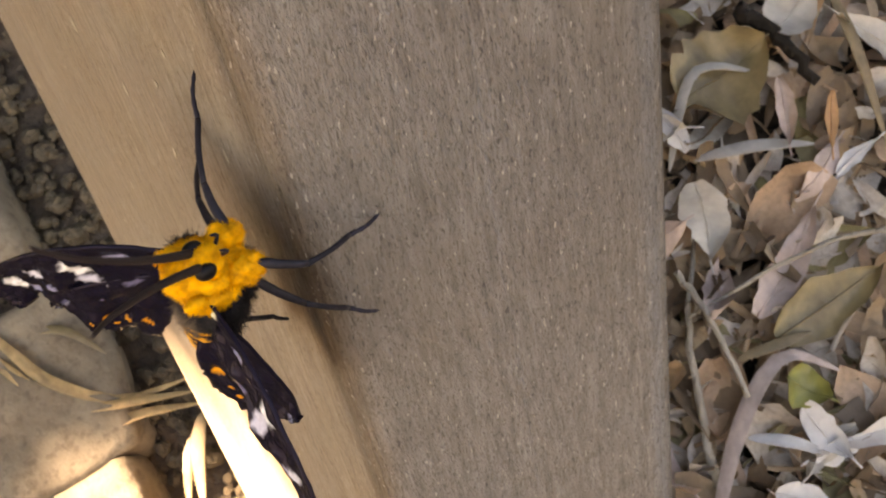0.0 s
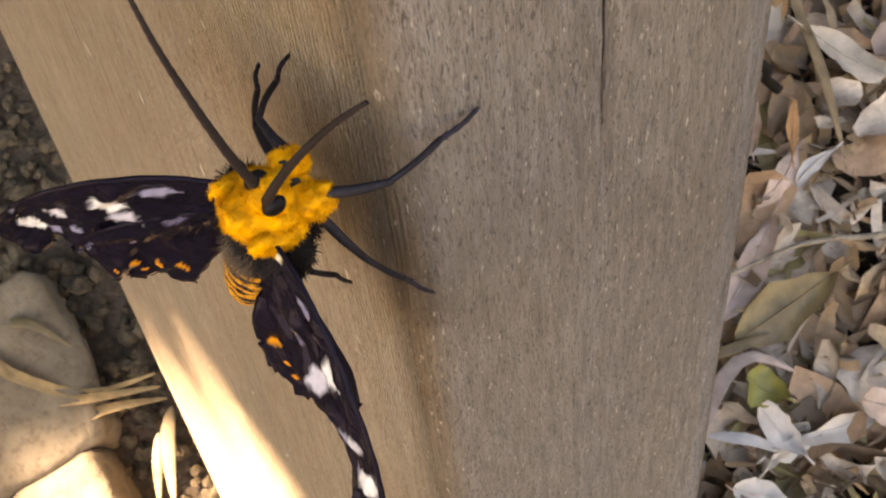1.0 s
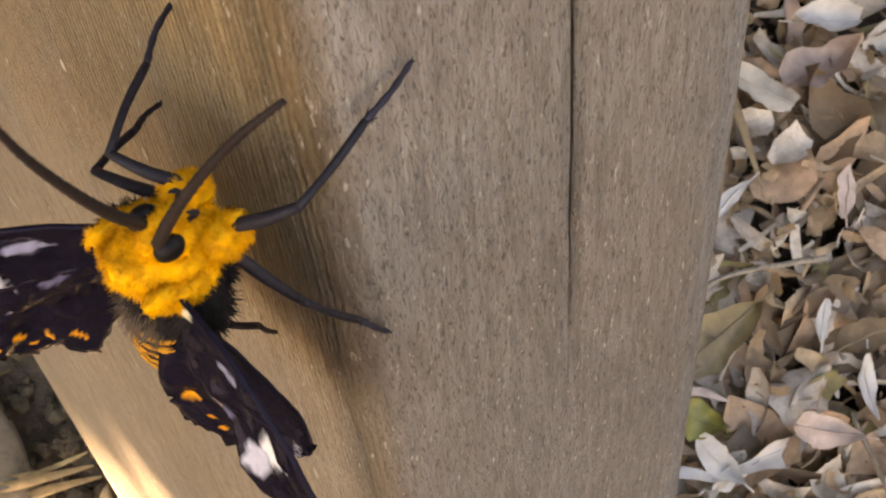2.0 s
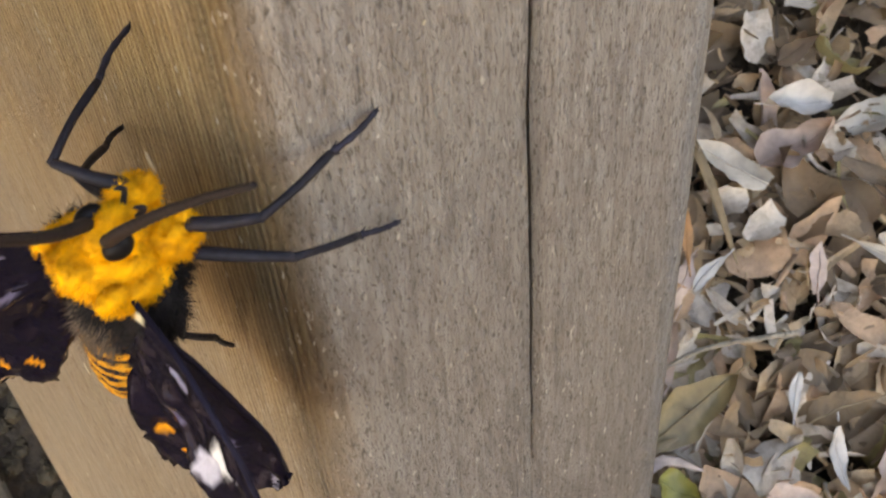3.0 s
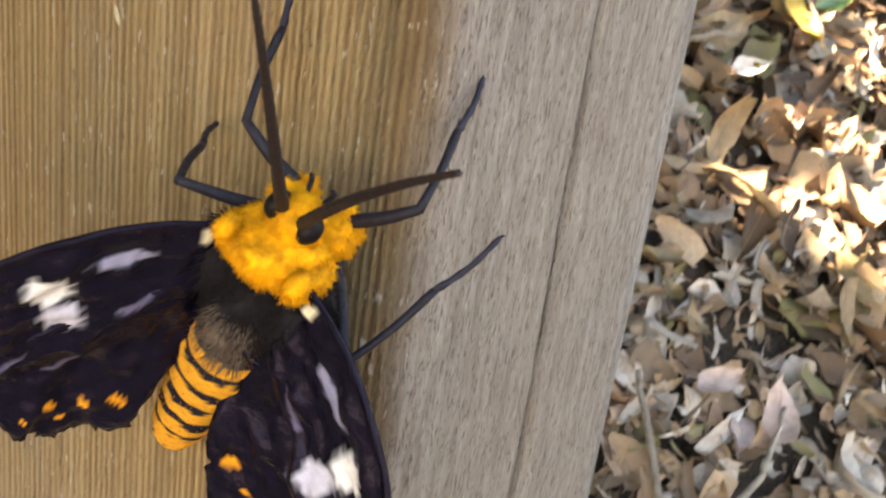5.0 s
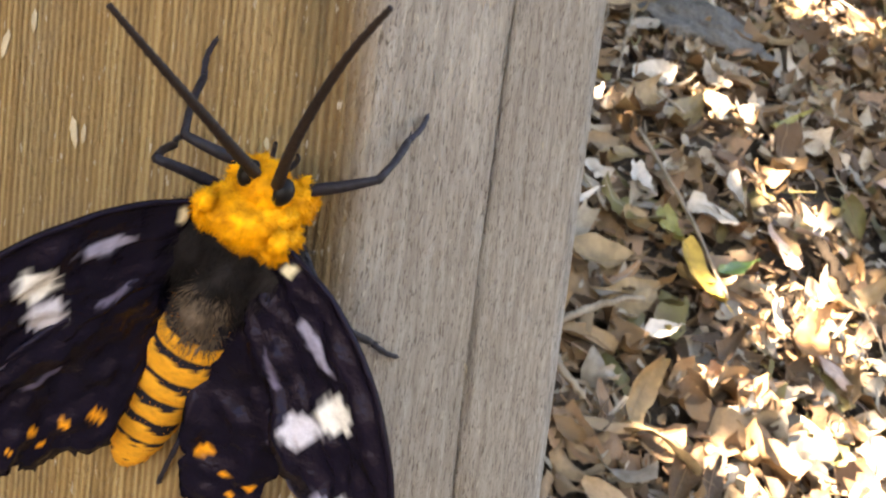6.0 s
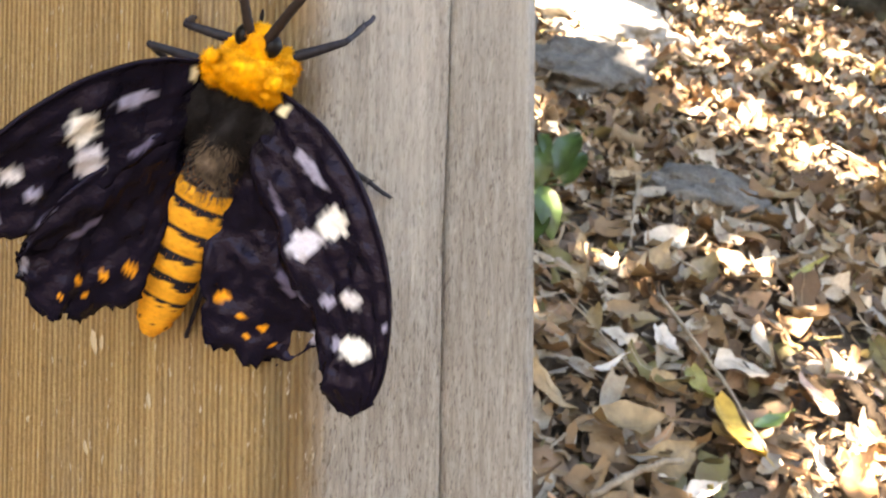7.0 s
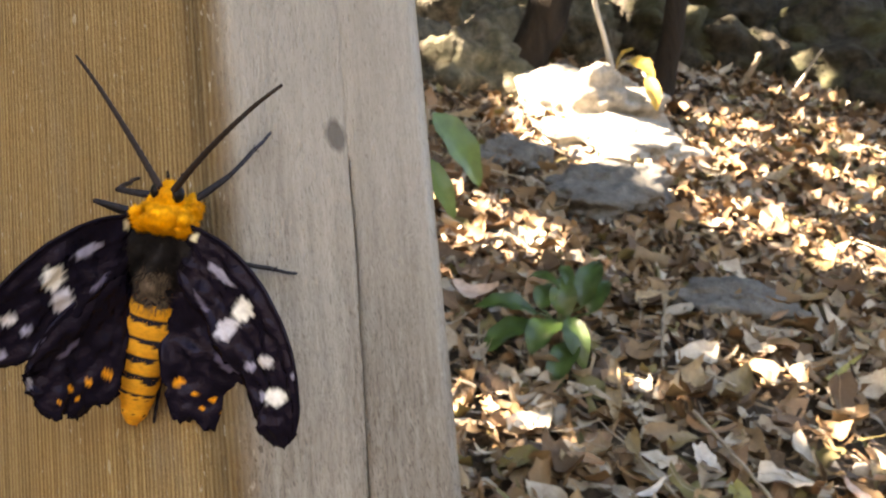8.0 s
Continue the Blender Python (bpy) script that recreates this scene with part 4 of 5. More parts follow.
def build_canopy():
    """An unseen shade tree, added behind the camera: trunk, limbs and a crown of many leaves, with gaps put where sun
    patches belong.
    """
    root = new("added_shade_tree")
    rng = random.Random(77)
    mid = Vector((-0.3, 0.9, 0.1)) + SUN * 3.0
    foot = Vector((-3.2, -2.7))
    gz = height(*foot, False)
    trunk_part([(foot.x, foot.y, gz - 0.1), (foot.x + 0.1, foot.y + 0.1, gz + 1.2), (foot.x + 0.5, foot.y + 0.6, gz + 2.6), tuple(mid + Vector((-0.6, -0.8, 0.2)))], [0.2, 0.15, 0.12, 0.07], root, BARK)
    e1 = SUN.orthogonal().normalized()
    e2 = SUN.cross(e1)
    holes = []
    for x, y, r in HIGH_GAPS + LOW_GAPS + FLECKS:
        holes.append((Vector((x, y, height(x, y, False) + 0.02)), r * 1.3 + 0.006 if y > 1.0 else r + 0.003))
    for x, y, z, r in FACE_GAPS:
        holes.append((Vector((x, y, z)), r))
    # Small leaves crowd round the gaps, above all round those over the board.
    edges = [7 if p.y == 0 else 1 for p, r in holes]
    verts, faces = [], []
    for k in range(47000):
        q = rng.uniform(0, math.tau)
        far = 3.3 * math.sqrt(rng.random()) * (1 + 0.18 * noise.noise((math.cos(q) * 2, math.sin(q) * 2, 4)))
        c = mid + (e1 * math.cos(q) + e2 * math.sin(q)) * far + SUN * rng.gauss(0, 0.45 - 0.06 * far)
        if k >= 23500:
            p, r = rng.choices(holes, edges)[0]
            q, far = rng.uniform(0, math.tau), r + abs(rng.gauss(0, 0.11))
            c = p + (e1 * math.cos(q) + e2 * math.sin(q)) * far + SUN * (3.0 + rng.gauss(0, 0.3))
        elif k >= 22000:
            # Extra leaves set to keep the sun off the board.
            c = Vector((-0.07, 0.02, rng.uniform(-0.5, 0.5))) + e1 * rng.gauss(0, 0.13) + e2 * rng.gauss(0, 0.13) + SUN * (3.0 + rng.gauss(0, 0.35))
        ln = rng.uniform(0.10, 0.17) if k < 23500 else rng.uniform(0.035, 0.06)
        near, size = 9.0, 0.0
        for p, r in holes:
            w = c - p
            gap = (w - SUN * w.dot(SUN)).length - r
            if gap < near:
                near, size = gap, r
        if near < ln * 0.42:
            ln = rng.uniform(0.035, 0.055)
            # A few small leaves hang in the widest gaps.
            if near < ln * 0.3 and not (size > 0.08 and rng.random() < 0.13):
                continue
        pts, fc = leaf_grid(ln, ln * 0.55, (0.3, 0.3), 0.2, rng, 3, 2)
        turn = SUN.to_track_quat("Z", "Y").to_matrix() @ Euler((rng.gauss(0, 0.5), rng.gauss(0, 0.5), rng.uniform(0, 6.28))).to_matrix()
        b = len(verts)
        verts.extend(turn @ p + c for p in pts)
        faces.extend(tuple(b + i for i in f) for f in fc)
    for k in range(7):
        a = mid + Vector((-0.6, -0.8, 0.2))
        q = math.tau * (k + 0.4) / 7
        end = mid + (e1 * math.cos(q) + e2 * math.sin(q)) * 2.0
        trunk_part([tuple(a), tuple((a + end) / 2 + SUN * 0.3), tuple(end + SUN * 0.3)], [0.03, 0.02, 0.006], root, BARK, "limb")
    sheet("crown", verts, faces, CANOPY, root)
    tagged(root, "unseen leafy tree added to shade the slope", "tree")


build_canopy()


def build_far_wood():
    """Dark undergrowth that closes the slope above the boulders."""
    rng = random.Random(19)
    verts, faces = [], []
    for k in range(9000):
        a = radians(rng.uniform(-60, 30))
        d = rng.uniform(3.2, 5.5)
        x, y = d * math.sin(a), d * math.cos(a)
        c = Vector((x, y, height(x, y, False) + rng.uniform(0, 1) ** 1.5 * 2.4))
        ln = rng.uniform(0.06, 0.14)
        pts, fc = leaf_grid(ln, ln * 0.5, (0.3, 0.2), 0.2, rng, 2, 2)
        turn = Euler((rng.uniform(-1, 1), rng.uniform(-1, 1), rng.uniform(0, 6.28))).to_matrix()
        b = len(verts)
        verts.extend(turn @ p + c for p in pts)
        faces.extend(tuple(b + i for i in f) for f in fc)
    ob = sheet("undergrowth", verts, faces, CANOPY)
    tagged(ob, "dark leafy undergrowth above the boulders", "undergrowth", kind="stuff")


build_far_wood()

# ---- the moth ----
MM = 0.001


def fur(bm, base, count, length, width, rng, back=(0, -1, 0.2), lean=0.6):
    """Short tapering hairs on the faces of base, leaning back."""
    tris = [f for f in base if f.is_valid]
    areas = [f.calc_area() for f in tris]
    picks = rng.choices(tris, areas, k=count)
    for f in picks:
        vs = [v.co for v in f.verts]
        a, b = rng.random(), rng.random()
        if a + b > 1:
            a, b = 1 - a, 1 - b
        p = vs[0] + (vs[1] - vs[0]) * a + (vs[2] - vs[0]) * b
        d = (f.normal + Vector(back) * lean * rng.uniform(0.3, 1.2) + Vector((rng.gauss(0, 0.25), rng.gauss(0, 0.25), rng.gauss(0, 0.25)))).normalized()
        ln = length * rng.uniform(0.6, 1.3)
        s = d.orthogonal().normalized() * width
        t = d.cross(s)
        q = [bm.verts.new(p - d * ln * 0.2 + s), bm.verts.new(p - d * ln * 0.2 - s * 0.5 + t * 0.87), bm.verts.new(p - d * ln * 0.2 - s * 0.5 - t * 0.87), bm.verts.new(p + d * ln)]
        bm.faces.new((q[0], q[1], q[3]))
        bm.faces.new((q[1], q[2], q[3]))
        bm.faces.new((q[2], q[0], q[3]))


def furry(name, lumps, material, parent, hairs, length, width, seed, back=(0, -1, 0.2), lean=0.6, label=""):
    bm = bmesh.new()
    for i, (c, s) in enumerate(lumps):
        blob(bm, [x * MM for x in c], [x * MM for x in s], seed + i, 3, 0.22, 2.2)
    bm.normal_update()
    fur(bm, bm.faces[:], hairs, length * MM, width * MM, random.Random(seed), back, lean)
    return part(name, bm, material, parent, label)


BLACK = (0.0028, 0.0019, 0.0058)
WHITE = (0.72, 0.70, 0.66)
BLUE = (0.26, 0.25, 0.34)
ORANGE = (0.78, 0.30, 0.015)
FORE_SPOTS = [(7.6, -4.3, 1.9, 0.55, -25, BLUE), (11.0, -7.3, 1.45, 1.2, 40, WHITE), (9.5, -9.7, 1.45, 1.1, 40, (0.50, 0.48, 0.53)), (14.6, -12.0, 0.85, 0.7, 0, (0.55, 0.53, 0.55)), (12.8, -13.0, 0.7, 0.5, 0, BLUE), (16.3, -15.4, 1.25, 0.95, 20, WHITE),
              (14.6, -15.8, 0.5, 0.5, 0, BLUE), (3.9, -1.2, 0.65, 0.42, 60, (0.62, 0.55, 0.36)), (17.9, -12.6, 0.35, 0.3, 0, BLUE), (5.8, -7.6, 1.4, 0.3, -50, (0.10, 0.09, 0.14)), (10.9, -14.3, 1.3, 0.3, -45, (0.12, 0.11, 0.17))]
HIND_SPOTS = [(4.3, -17.6, 0.74, 0.39, 25, ORANGE), (6.3, -18.4, 0.39, 0.33, 0, ORANGE), (8.3, -18.9, 0.47, 0.31, 20, ORANGE), (7.3, -20.0, 0.27, 0.23, 0, ORANGE), (9.6, -20.1, 0.23, 0.20, 0, ORANGE), (8.8, -14.6, 1.6, 0.4, -40, (0.10, 0.09, 0.15)), (12.6, -18.2, 0.6, 0.5, 0, (0.3, 0.29, 0.36))]


def wing(name, lead, trail, spots, side, parent, hinge, lift_fn, seed, scallop=0.0):
    """A scaled wing with veins, pleats, a frayed margin and a thickness; its pattern lies in the mesh's colours."""
    ns, nc = 60, 34
    A = smooth_line([(x, y, 0) for x, y in lead], ns + 1)
    B = smooth_line([(x, y, 0) for x, y in trail], ns + 1)
    bm = bmesh.new()
    lay = bm.loops.layers.color.new("pattern")
    grids, cols = [], {}
    for level in (0, 1):
        rows = []
        for i in range(ns + 1):
            row = []
            for j in range(nc + 1):
                s, c = i / ns, j / nc
                p = A[i].lerp(B[i], c)
                if i > ns - 3 or j > nc - 2:
                    p = p + Vector((noise.noise((s * 40, c * 40, seed)), noise.noise((s * 40, c * 40, seed + 9)), 0)) * (0.25 + scallop)
                # Lobes and folds towards the trailing edge.
                p = p + (B[i] - A[i]).normalized() * (0.3 + 0.7 * scallop) * (2 * abs(math.sin(s * 13 + seed)) - 1) * max(0, c - 0.6) / 0.4
                z = lift_fn(s, c) + 0.55 * math.sin(s * 15 + seed) * c * c * s + 0.09 * math.cos(c * 5.5 * math.tau) * min(1, s * 2) * (1 - 0.3 * s) + (0.9 * noise.noise((p.x * 0.22, p.y * 0.22, seed)) + 0.5 * noise.noise((p.x * 0.6, p.y * 0.6, seed)) + 0.16 * noise.noise((p.x * 1.7, p.y * 1.7, seed))) * min(1, 0.12 + 3.5 * c)
                z += -0.14 if level else 0.0
                if not level and c < 0.05:
                    z += 0.2
                v = bm.verts.new(Vector(((p.x - hinge[0]) * side, p.y - hinge[1], z - hinge[2])) * MM)
                if not level:
                    col = list(BLACK)
                    w = 1 + 0.5 * noise.noise((p.x * 0.8, p.y * 0.8, 3))
                    col = [k * w for k in col]
                    for sx, sy, rx, ry, an, sc in spots:
                        q = radians(an)
                        dx, dy = p.x - sx, p.y - sy
                        u_, v_ = (dx * math.cos(q) + dy * math.sin(q)) / rx, (-dx * math.sin(q) + dy * math.cos(q)) / ry
                        d = math.hypot(u_, v_) + 0.35 * noise.noise((p.x * 2.2, p.y * 2.2, seed + sx))
                        k = min(1, max(0, (1.05 - d) / 0.22))
                        col = [a + (b - a) * k for a, b in zip(col, sc)]
                    cols[v] = (*[k ** (1 / 2.2) for k in col], 1)
                else:
                    cols[v] = (0.12, 0.11, 0.14, 1)
                row.append(v)
            rows.append(row)
        grids.append(rows)
    for level, rows in enumerate(grids):
        for i in range(ns):
            for j in range(nc):
                q = (rows[i][j], rows[i + 1][j], rows[i + 1][j + 1], rows[i][j + 1])
                bm.faces.new(q if (level == 0) == (side < 0) else q[::-1])
    t, b = grids
    rim = [t[i][0] for i in range(ns + 1)] + [t[ns][j] for j in range(1, nc + 1)] + [t[i][nc] for i in range(ns - 1, -1, -1)]
    rim2 = [b[i][0] for i in range(ns + 1)] + [b[ns][j] for j in range(1, nc + 1)] + [b[i][nc] for i in range(ns - 1, -1, -1)]
    for k in range(len(rim) - 1):
        bm.faces.new((rim[k], rim[k + 1], rim2[k + 1], rim2[k]))
    for f in bm.faces:
        for l in f.loops:
            l[lay] = cols[l.vert]
    bmesh.ops.recalc_face_normals(bm, faces=bm.faces[:])
    ob = part(name, bm, WING, parent)
    ob.location = Vector((hinge[0] * side, hinge[1], hinge[2])) * MM
    return ob


def build_abdomen(parent):
    bm = bmesh.new()
    lay = bm.loops.layers.color.new("pattern")
    prof = [(-6.5, 2.1, 6.6), (-9, 2.35, 6.2), (-12, 2.45, 5.5), (-15, 2.4, 4.7), (-18, 2.2, 4.0), (-20.5, 1.95, 3.4), (-22.8, 1.5, 2.9), (-24.3, 0.6, 2.6)]
    rows, n, m = [], 90, 28
    cols = {}
    rng = random.Random(8)
    for i in range(n + 1):
        y = -6.5 - 17.8 * i / n
        r = np.interp(-y, [-p[0] for p in prof], [p[1] for p in prof])
        zc = np.interp(-y, [-p[0] for p in prof], [p[2] for p in prof])
        ph = ((-y - 6.5) / 2.25) % 1.0
        r *= 1 + 0.07 * math.sin(ph * math.pi)
        row = []
        for k in range(m):
            q = math.tau * k / m
            w = r * (1 + 0.06 * noise.noise((math.cos(q) * 3, y * 1.5, math.sin(q) * 3)))
            v = bm.verts.new(Vector((math.cos(q) * w, y, zc + math.sin(q) * w * 0.92)) * MM)
            wob = ph + 0.30 * noise.noise((math.cos(q) * 2.5, y * 1.3, math.sin(q) * 2.5))
            top = max(0.0, math.sin(q) + 0.25)
            band = 0.14 + 0.17 * min(1, top)
            dark = wob < band or (y > -9.4)
            late = y < -20.5 and noise.noise((math.cos(q) * 4, y * 2, 1)) < 0.25
            if late:
                dark = False
            c = BLACK if dark else tuple(x * (1 + 0.2 * noise.noise((q, y * 3, 2))) for x in (0.70, 0.32, 0.02))
            cols[v] = (*[max(0, x) ** (1 / 2.2) for x in c], 1)
            row.append(v)
        rows.append(row)
    for a, b in zip(rows, rows[1:]):
        for k in range(m):
            bm.faces.new((a[k], b[k], b[(k + 1) % m], a[(k + 1) % m]))
    bm.faces.new(rows[-1])
    bm.normal_update()
    fur(bm, bm.faces[:], 1300, 0.40 * MM, 0.04 * MM, rng, (0, -1, 0.1), 1.2)
    for f in bm.faces:
        for l in f.loops:
            l[lay] = cols.get(l.vert, (0.8, 0.5, 0.1, 1))
    bmesh.ops.recalc_face_normals(bm, faces=bm.faces[:])
    # It leans a little to one side.
    bmesh.ops.rotate(bm, cent=Vector((0, -6.5, 6.5)) * MM, matrix=Matrix.Rotation(radians(-4), 3, "Z"), verts=bm.verts[:])
    return part("abdomen", bm, ABDO, parent, "orange abdomen with black rings")


def build_leg(name, hip, foot, knee_lift, parent):
    """One leg as a rigid piece from its hip: thigh, shin and jointed foot, with its origin at the hip."""
    hip, foot = Vector(hip), Vector(foot)
    d = foot - hip
    up = Vector((0, 0, 1))
    knee = d * 0.42 + up * knee_lift
    ankle = d * 0.74 + up * knee_lift * 0.30
    bm = bmesh.new()
    tube(bm, [Vector(q) * MM for q in smooth_line([(0, 0, 0), knee * 0.5 + up * 0.2, knee], 6)], [0.42 * MM, 0.44 * MM, 0.42 * MM, 0.38 * MM, 0.33 * MM, 0.28 * MM], 8)
    tube(bm, [Vector(q) * MM for q in smooth_line([knee, knee.lerp(ankle, 0.5) + up * 0.1, ankle], 6)], [0.27 * MM, 0.26 * MM, 0.27 * MM, 0.28 * MM, 0.28 * MM, 0.26 * MM], 8)
    leg = part(name, bm, LIMB, parent)
    leg.location = hip * MM
    bm = bmesh.new()
    tarsus_shape(bm, [ankle, ankle.lerp(d, 0.5) + up * 0.15, d])
    part("tarsus", bm, FOOT, leg, "grey jointed foot")
    return leg


def tarsus_shape(bm, line):
    pts = smooth_line(line, 9)
    tube(bm, [Vector(q) * MM for q in pts], [(0.21 + (0.06 if k % 2 else 0)) * MM * (1 - 0.03 * k) for k in range(9)], 7)
    for s in (-1, 1):
        tube(bm, [pts[-1] * MM, (pts[-1] + Vector((0.15 * s, 0.3, 0.05))) * MM], [0.12 * MM, 0.03 * MM], 5)


def build_jointed_leg(name, hip, thigh, shank, parent):
    """A leg that bends at its knee: the thigh runs along y from the hip, the shin and foot along y from the knee."""
    bm = bmesh.new()
    tube(bm, [Vector(q) * MM for q in smooth_line([(0, 0, 0), (0, thigh * 0.5, 0.25), (0, thigh, 0)], 7)], [r * MM for r in (0.40, 0.44, 0.45, 0.42, 0.38, 0.34, 0.30)], 8)
    leg = part(name, bm, LIMB, parent)
    leg.location = Vector(hip) * MM
    bend = shank * 0.58
    bm = bmesh.new()
    tube(bm, [Vector(q) * MM for q in smooth_line([(0, -0.1, 0), (0, bend * 0.5, 0.2), (0, bend, 0)], 7)], [r * MM for r in (0.30, 0.27, 0.26, 0.27, 0.28, 0.29, 0.26)], 8)
    # Two short spurs stand at the shin's end.
    for q in (-1, 1):
        tube(bm, [Vector((0, bend - 0.2, 0)) * MM, Vector((0.45 * q, bend + 0.7, 0.1)) * MM], [0.12 * MM, 0.03 * MM], 5)
    shin = part("shin", bm, LIMB, leg)
    bm = bmesh.new()
    tarsus_shape(bm, [(0, bend, 0), (0, (bend + shank) / 2, 0.25), (0, shank, 0)])
    tarsus = part("tarsus", bm, FOOT, leg, "grey jointed foot")
    for ob in (shin, tarsus):
        ob.location = (0, thigh * MM, 0)
    return leg, shin, tarsus


def build_antenna(side, parent):
    pts = smooth_line([(0, 0, 0), (2.0 * side, 3.6, 0.7), (4.7 * side, 8.0, 1.2), (7.5 * side, 12.1, 1.4), (9.8 * side, 15.0, 1.2)], 44)
    bm = bmesh.new()
    tube(bm, [p * MM for p in pts], [(0.40 - 0.26 * k / 43 + (0.035 if k % 2 else 0)) * MM for k in range(44)], 8)
    ob = part("antenna", bm, HORN, parent)
    ob.location = Vector((0.75 * side, 3.3, 9.2)) * MM
    return ob


moth = new("moth")
tagged(moth, "black moth with white-spotted wings, orange furry thorax and orange-banded abdomen", "moth")
furry("collar", [((0, 0.3, 7.7), (2.7, 1.7, 3.8)), ((-2.2, -0.4, 7.9), (1.25, 1.2, 2.4)), ((2.2, -0.4, 7.9), (1.25, 1.2, 2.4)), ((0, -0.4, 8.7), (2.3, 1.0, 2.2)), ((2.5, 0.5, 10.0), (0.55, 0.6, 1.2)), ((-2.5, 0.5, 10.0), (0.55, 0.6, 1.2)), ((-1.7, 1.2, 4.9), (1.3, 1.3, 1.7)), ((1.7, 1.2, 4.9), (1.3, 1.3, 1.7)), ((-1.5, 1.8, 4.4), (0.6, 1.2, 0.7)), ((1.5, 1.8, 4.4), (0.6, 1.2, 0.7))], FUR, moth, 9500, 0.42, 0.05, 21, label="bright orange furry collar")
head = furry("head", [((0, 2.4, 8.0), (1.55, 1.3, 1.8)), ((0, 3.3, 8.2), (0.85, 0.8, 0.9))], FUR, moth, 1800, 0.35, 0.05, 31, (0, 0.6, 0.2), 0.4, "orange furry head")
furry("thorax", [((0, -4.6, 6.7), (2.9, 4.0, 2.4)), ((0, -2.6, 5.8), (3.2, 3.0, 3.2)), ((-2.7, -3.2, 7.2), (1.9, 3.0, 1.7)), ((2.7, -3.2, 7.0), (1.9, 3.0, 1.7))], DARKFUR, moth, 6000, 1.0, 0.06, 41, (0, -1, 0.1), 1.0, "dark furry back between the wings")
furry("back_tuft", [((0, -6.6, 8.1), (1.5, 2.0, 0.9)), ((0, -8.6, 7.5), (1.6, 1.5, 0.9))], TUFT, moth, 1200, 1.1, 0.05, 51, (0, -1, 0.1), 1.2, "brown hair tuft on the back")
for sd in (-1, 1):
    bm = bmesh.new()
    blob(bm, (0, 0, 0), (0.72 * MM, 0.92 * MM, 0.95 * MM), 3, 3, 0.02)
    e = part("eye", bm, EYE, head, "glossy black eye")
    e.location = Vector((1.12 * sd, 2.9, 8.7)) * MM
    bm = bmesh.new()
    tube(bm, [Vector(q) * MM for q in smooth_line([(0, 0, 0), (0.3 * sd, 1.0, -0.2), (0.25 * sd, 1.7, 0.6)], 7)], [0.18 * MM] * 5 + [0.13 * MM, 0.07 * MM], 7)
    pal = part("palp", bm, LIMB, head, "short black mouth feeler")
    pal.location = Vector((0.5 * sd, 3.4, 7.0)) * MM
build_abdomen(moth)
LEAD = [(3.0, 0.2), (8.0, -1.0), (13.0, -4.2), (17.2, -9.5), (19.2, -15.5), (19.0, -19.0)]
TRAIL = [(2.2, -5.5), (5.5, -9.0), (9.5, -12.8), (13.6, -17.0), (15.2, -19.4), (17.2, -21.3)]
HLEAD = [(2.2, -3.5), (7.2, -7.6), (11.4, -11.8), (13.6, -16.2)]
HTRAIL = [(1.4, -8.5), (1.8, -14.0), (3.2, -19.4), (5.2, -21.7), (7.6, -21.9), (9.4, -22.0), (11.4, -20.8), (13.0, -18.6)]
WINGS = []
for sd, raise_fore, raise_hind in ((-1, 48, 50), (1, 18, -12)):
    w = wing("forewing", LEAD, TRAIL, FORE_SPOTS, sd, moth, (2.6, -1.5, 8.6), lambda s, c: 8.8 + 0.5 * math.sin(s * 2.2) - 2.0 * s * s - 0.8 * c, 2.0 + sd, 0.1)
    w.rotation_euler = (0, radians(-raise_fore * sd), 0)
    WINGS.append(w)
    w = wing("hindwing", HLEAD, HTRAIL, HIND_SPOTS, sd, moth, (2.2, -4.0, 7.6), lambda s, c: 7.6 - 0.6 * s - 0.9 * c + 0.55 * math.sin(c * 9) * s, 5.0 + sd, 0.35)
    w.rotation_euler = (0, radians(-raise_hind * sd), 0)
    WINGS.append(w)
ANTENNAE = [build_antenna(sd, moth) for sd in (-1, 1)]
# The jointed legs: hip, lengths of thigh and of shin with foot, in mm, and the way the knee points on either side.
JOINTED = {"front_leg": ((1.6, 2.0, 4.6), 5.0, 10.8, {1: (0.9, 0.5, 0.7), -1: (-1.0, -0.1, 0.8)}), "middle_leg": ((2.0, -0.5, 4.4), 6.6, 11.9, {1: (0.3, 0.6, 0.75), -1: (-0.6, -0.1, 0.8)})}
LEGS = {}
for nm, (hip, thigh, shank, _) in JOINTED.items():
    for sd in (-1, 1):
        LEGS[nm, sd] = build_jointed_leg(nm, (hip[0] * sd, hip[1], hip[2]), thigh, shank, moth)
HIND_HIP = Vector((2.0, -3.0, 4.2))
HIND_FOOT = Vector((11.0, -22.0, -1.0))
LEGS["hind_leg", -1] = build_leg("hind_leg", (-2.0, -3.0, 4.2), (-7.5, -14.0, -0.5), 2.4, moth)
LEGS["hind_leg", 1] = build_leg("hind_leg", HIND_HIP, HIND_FOOT, 2.4, moth)

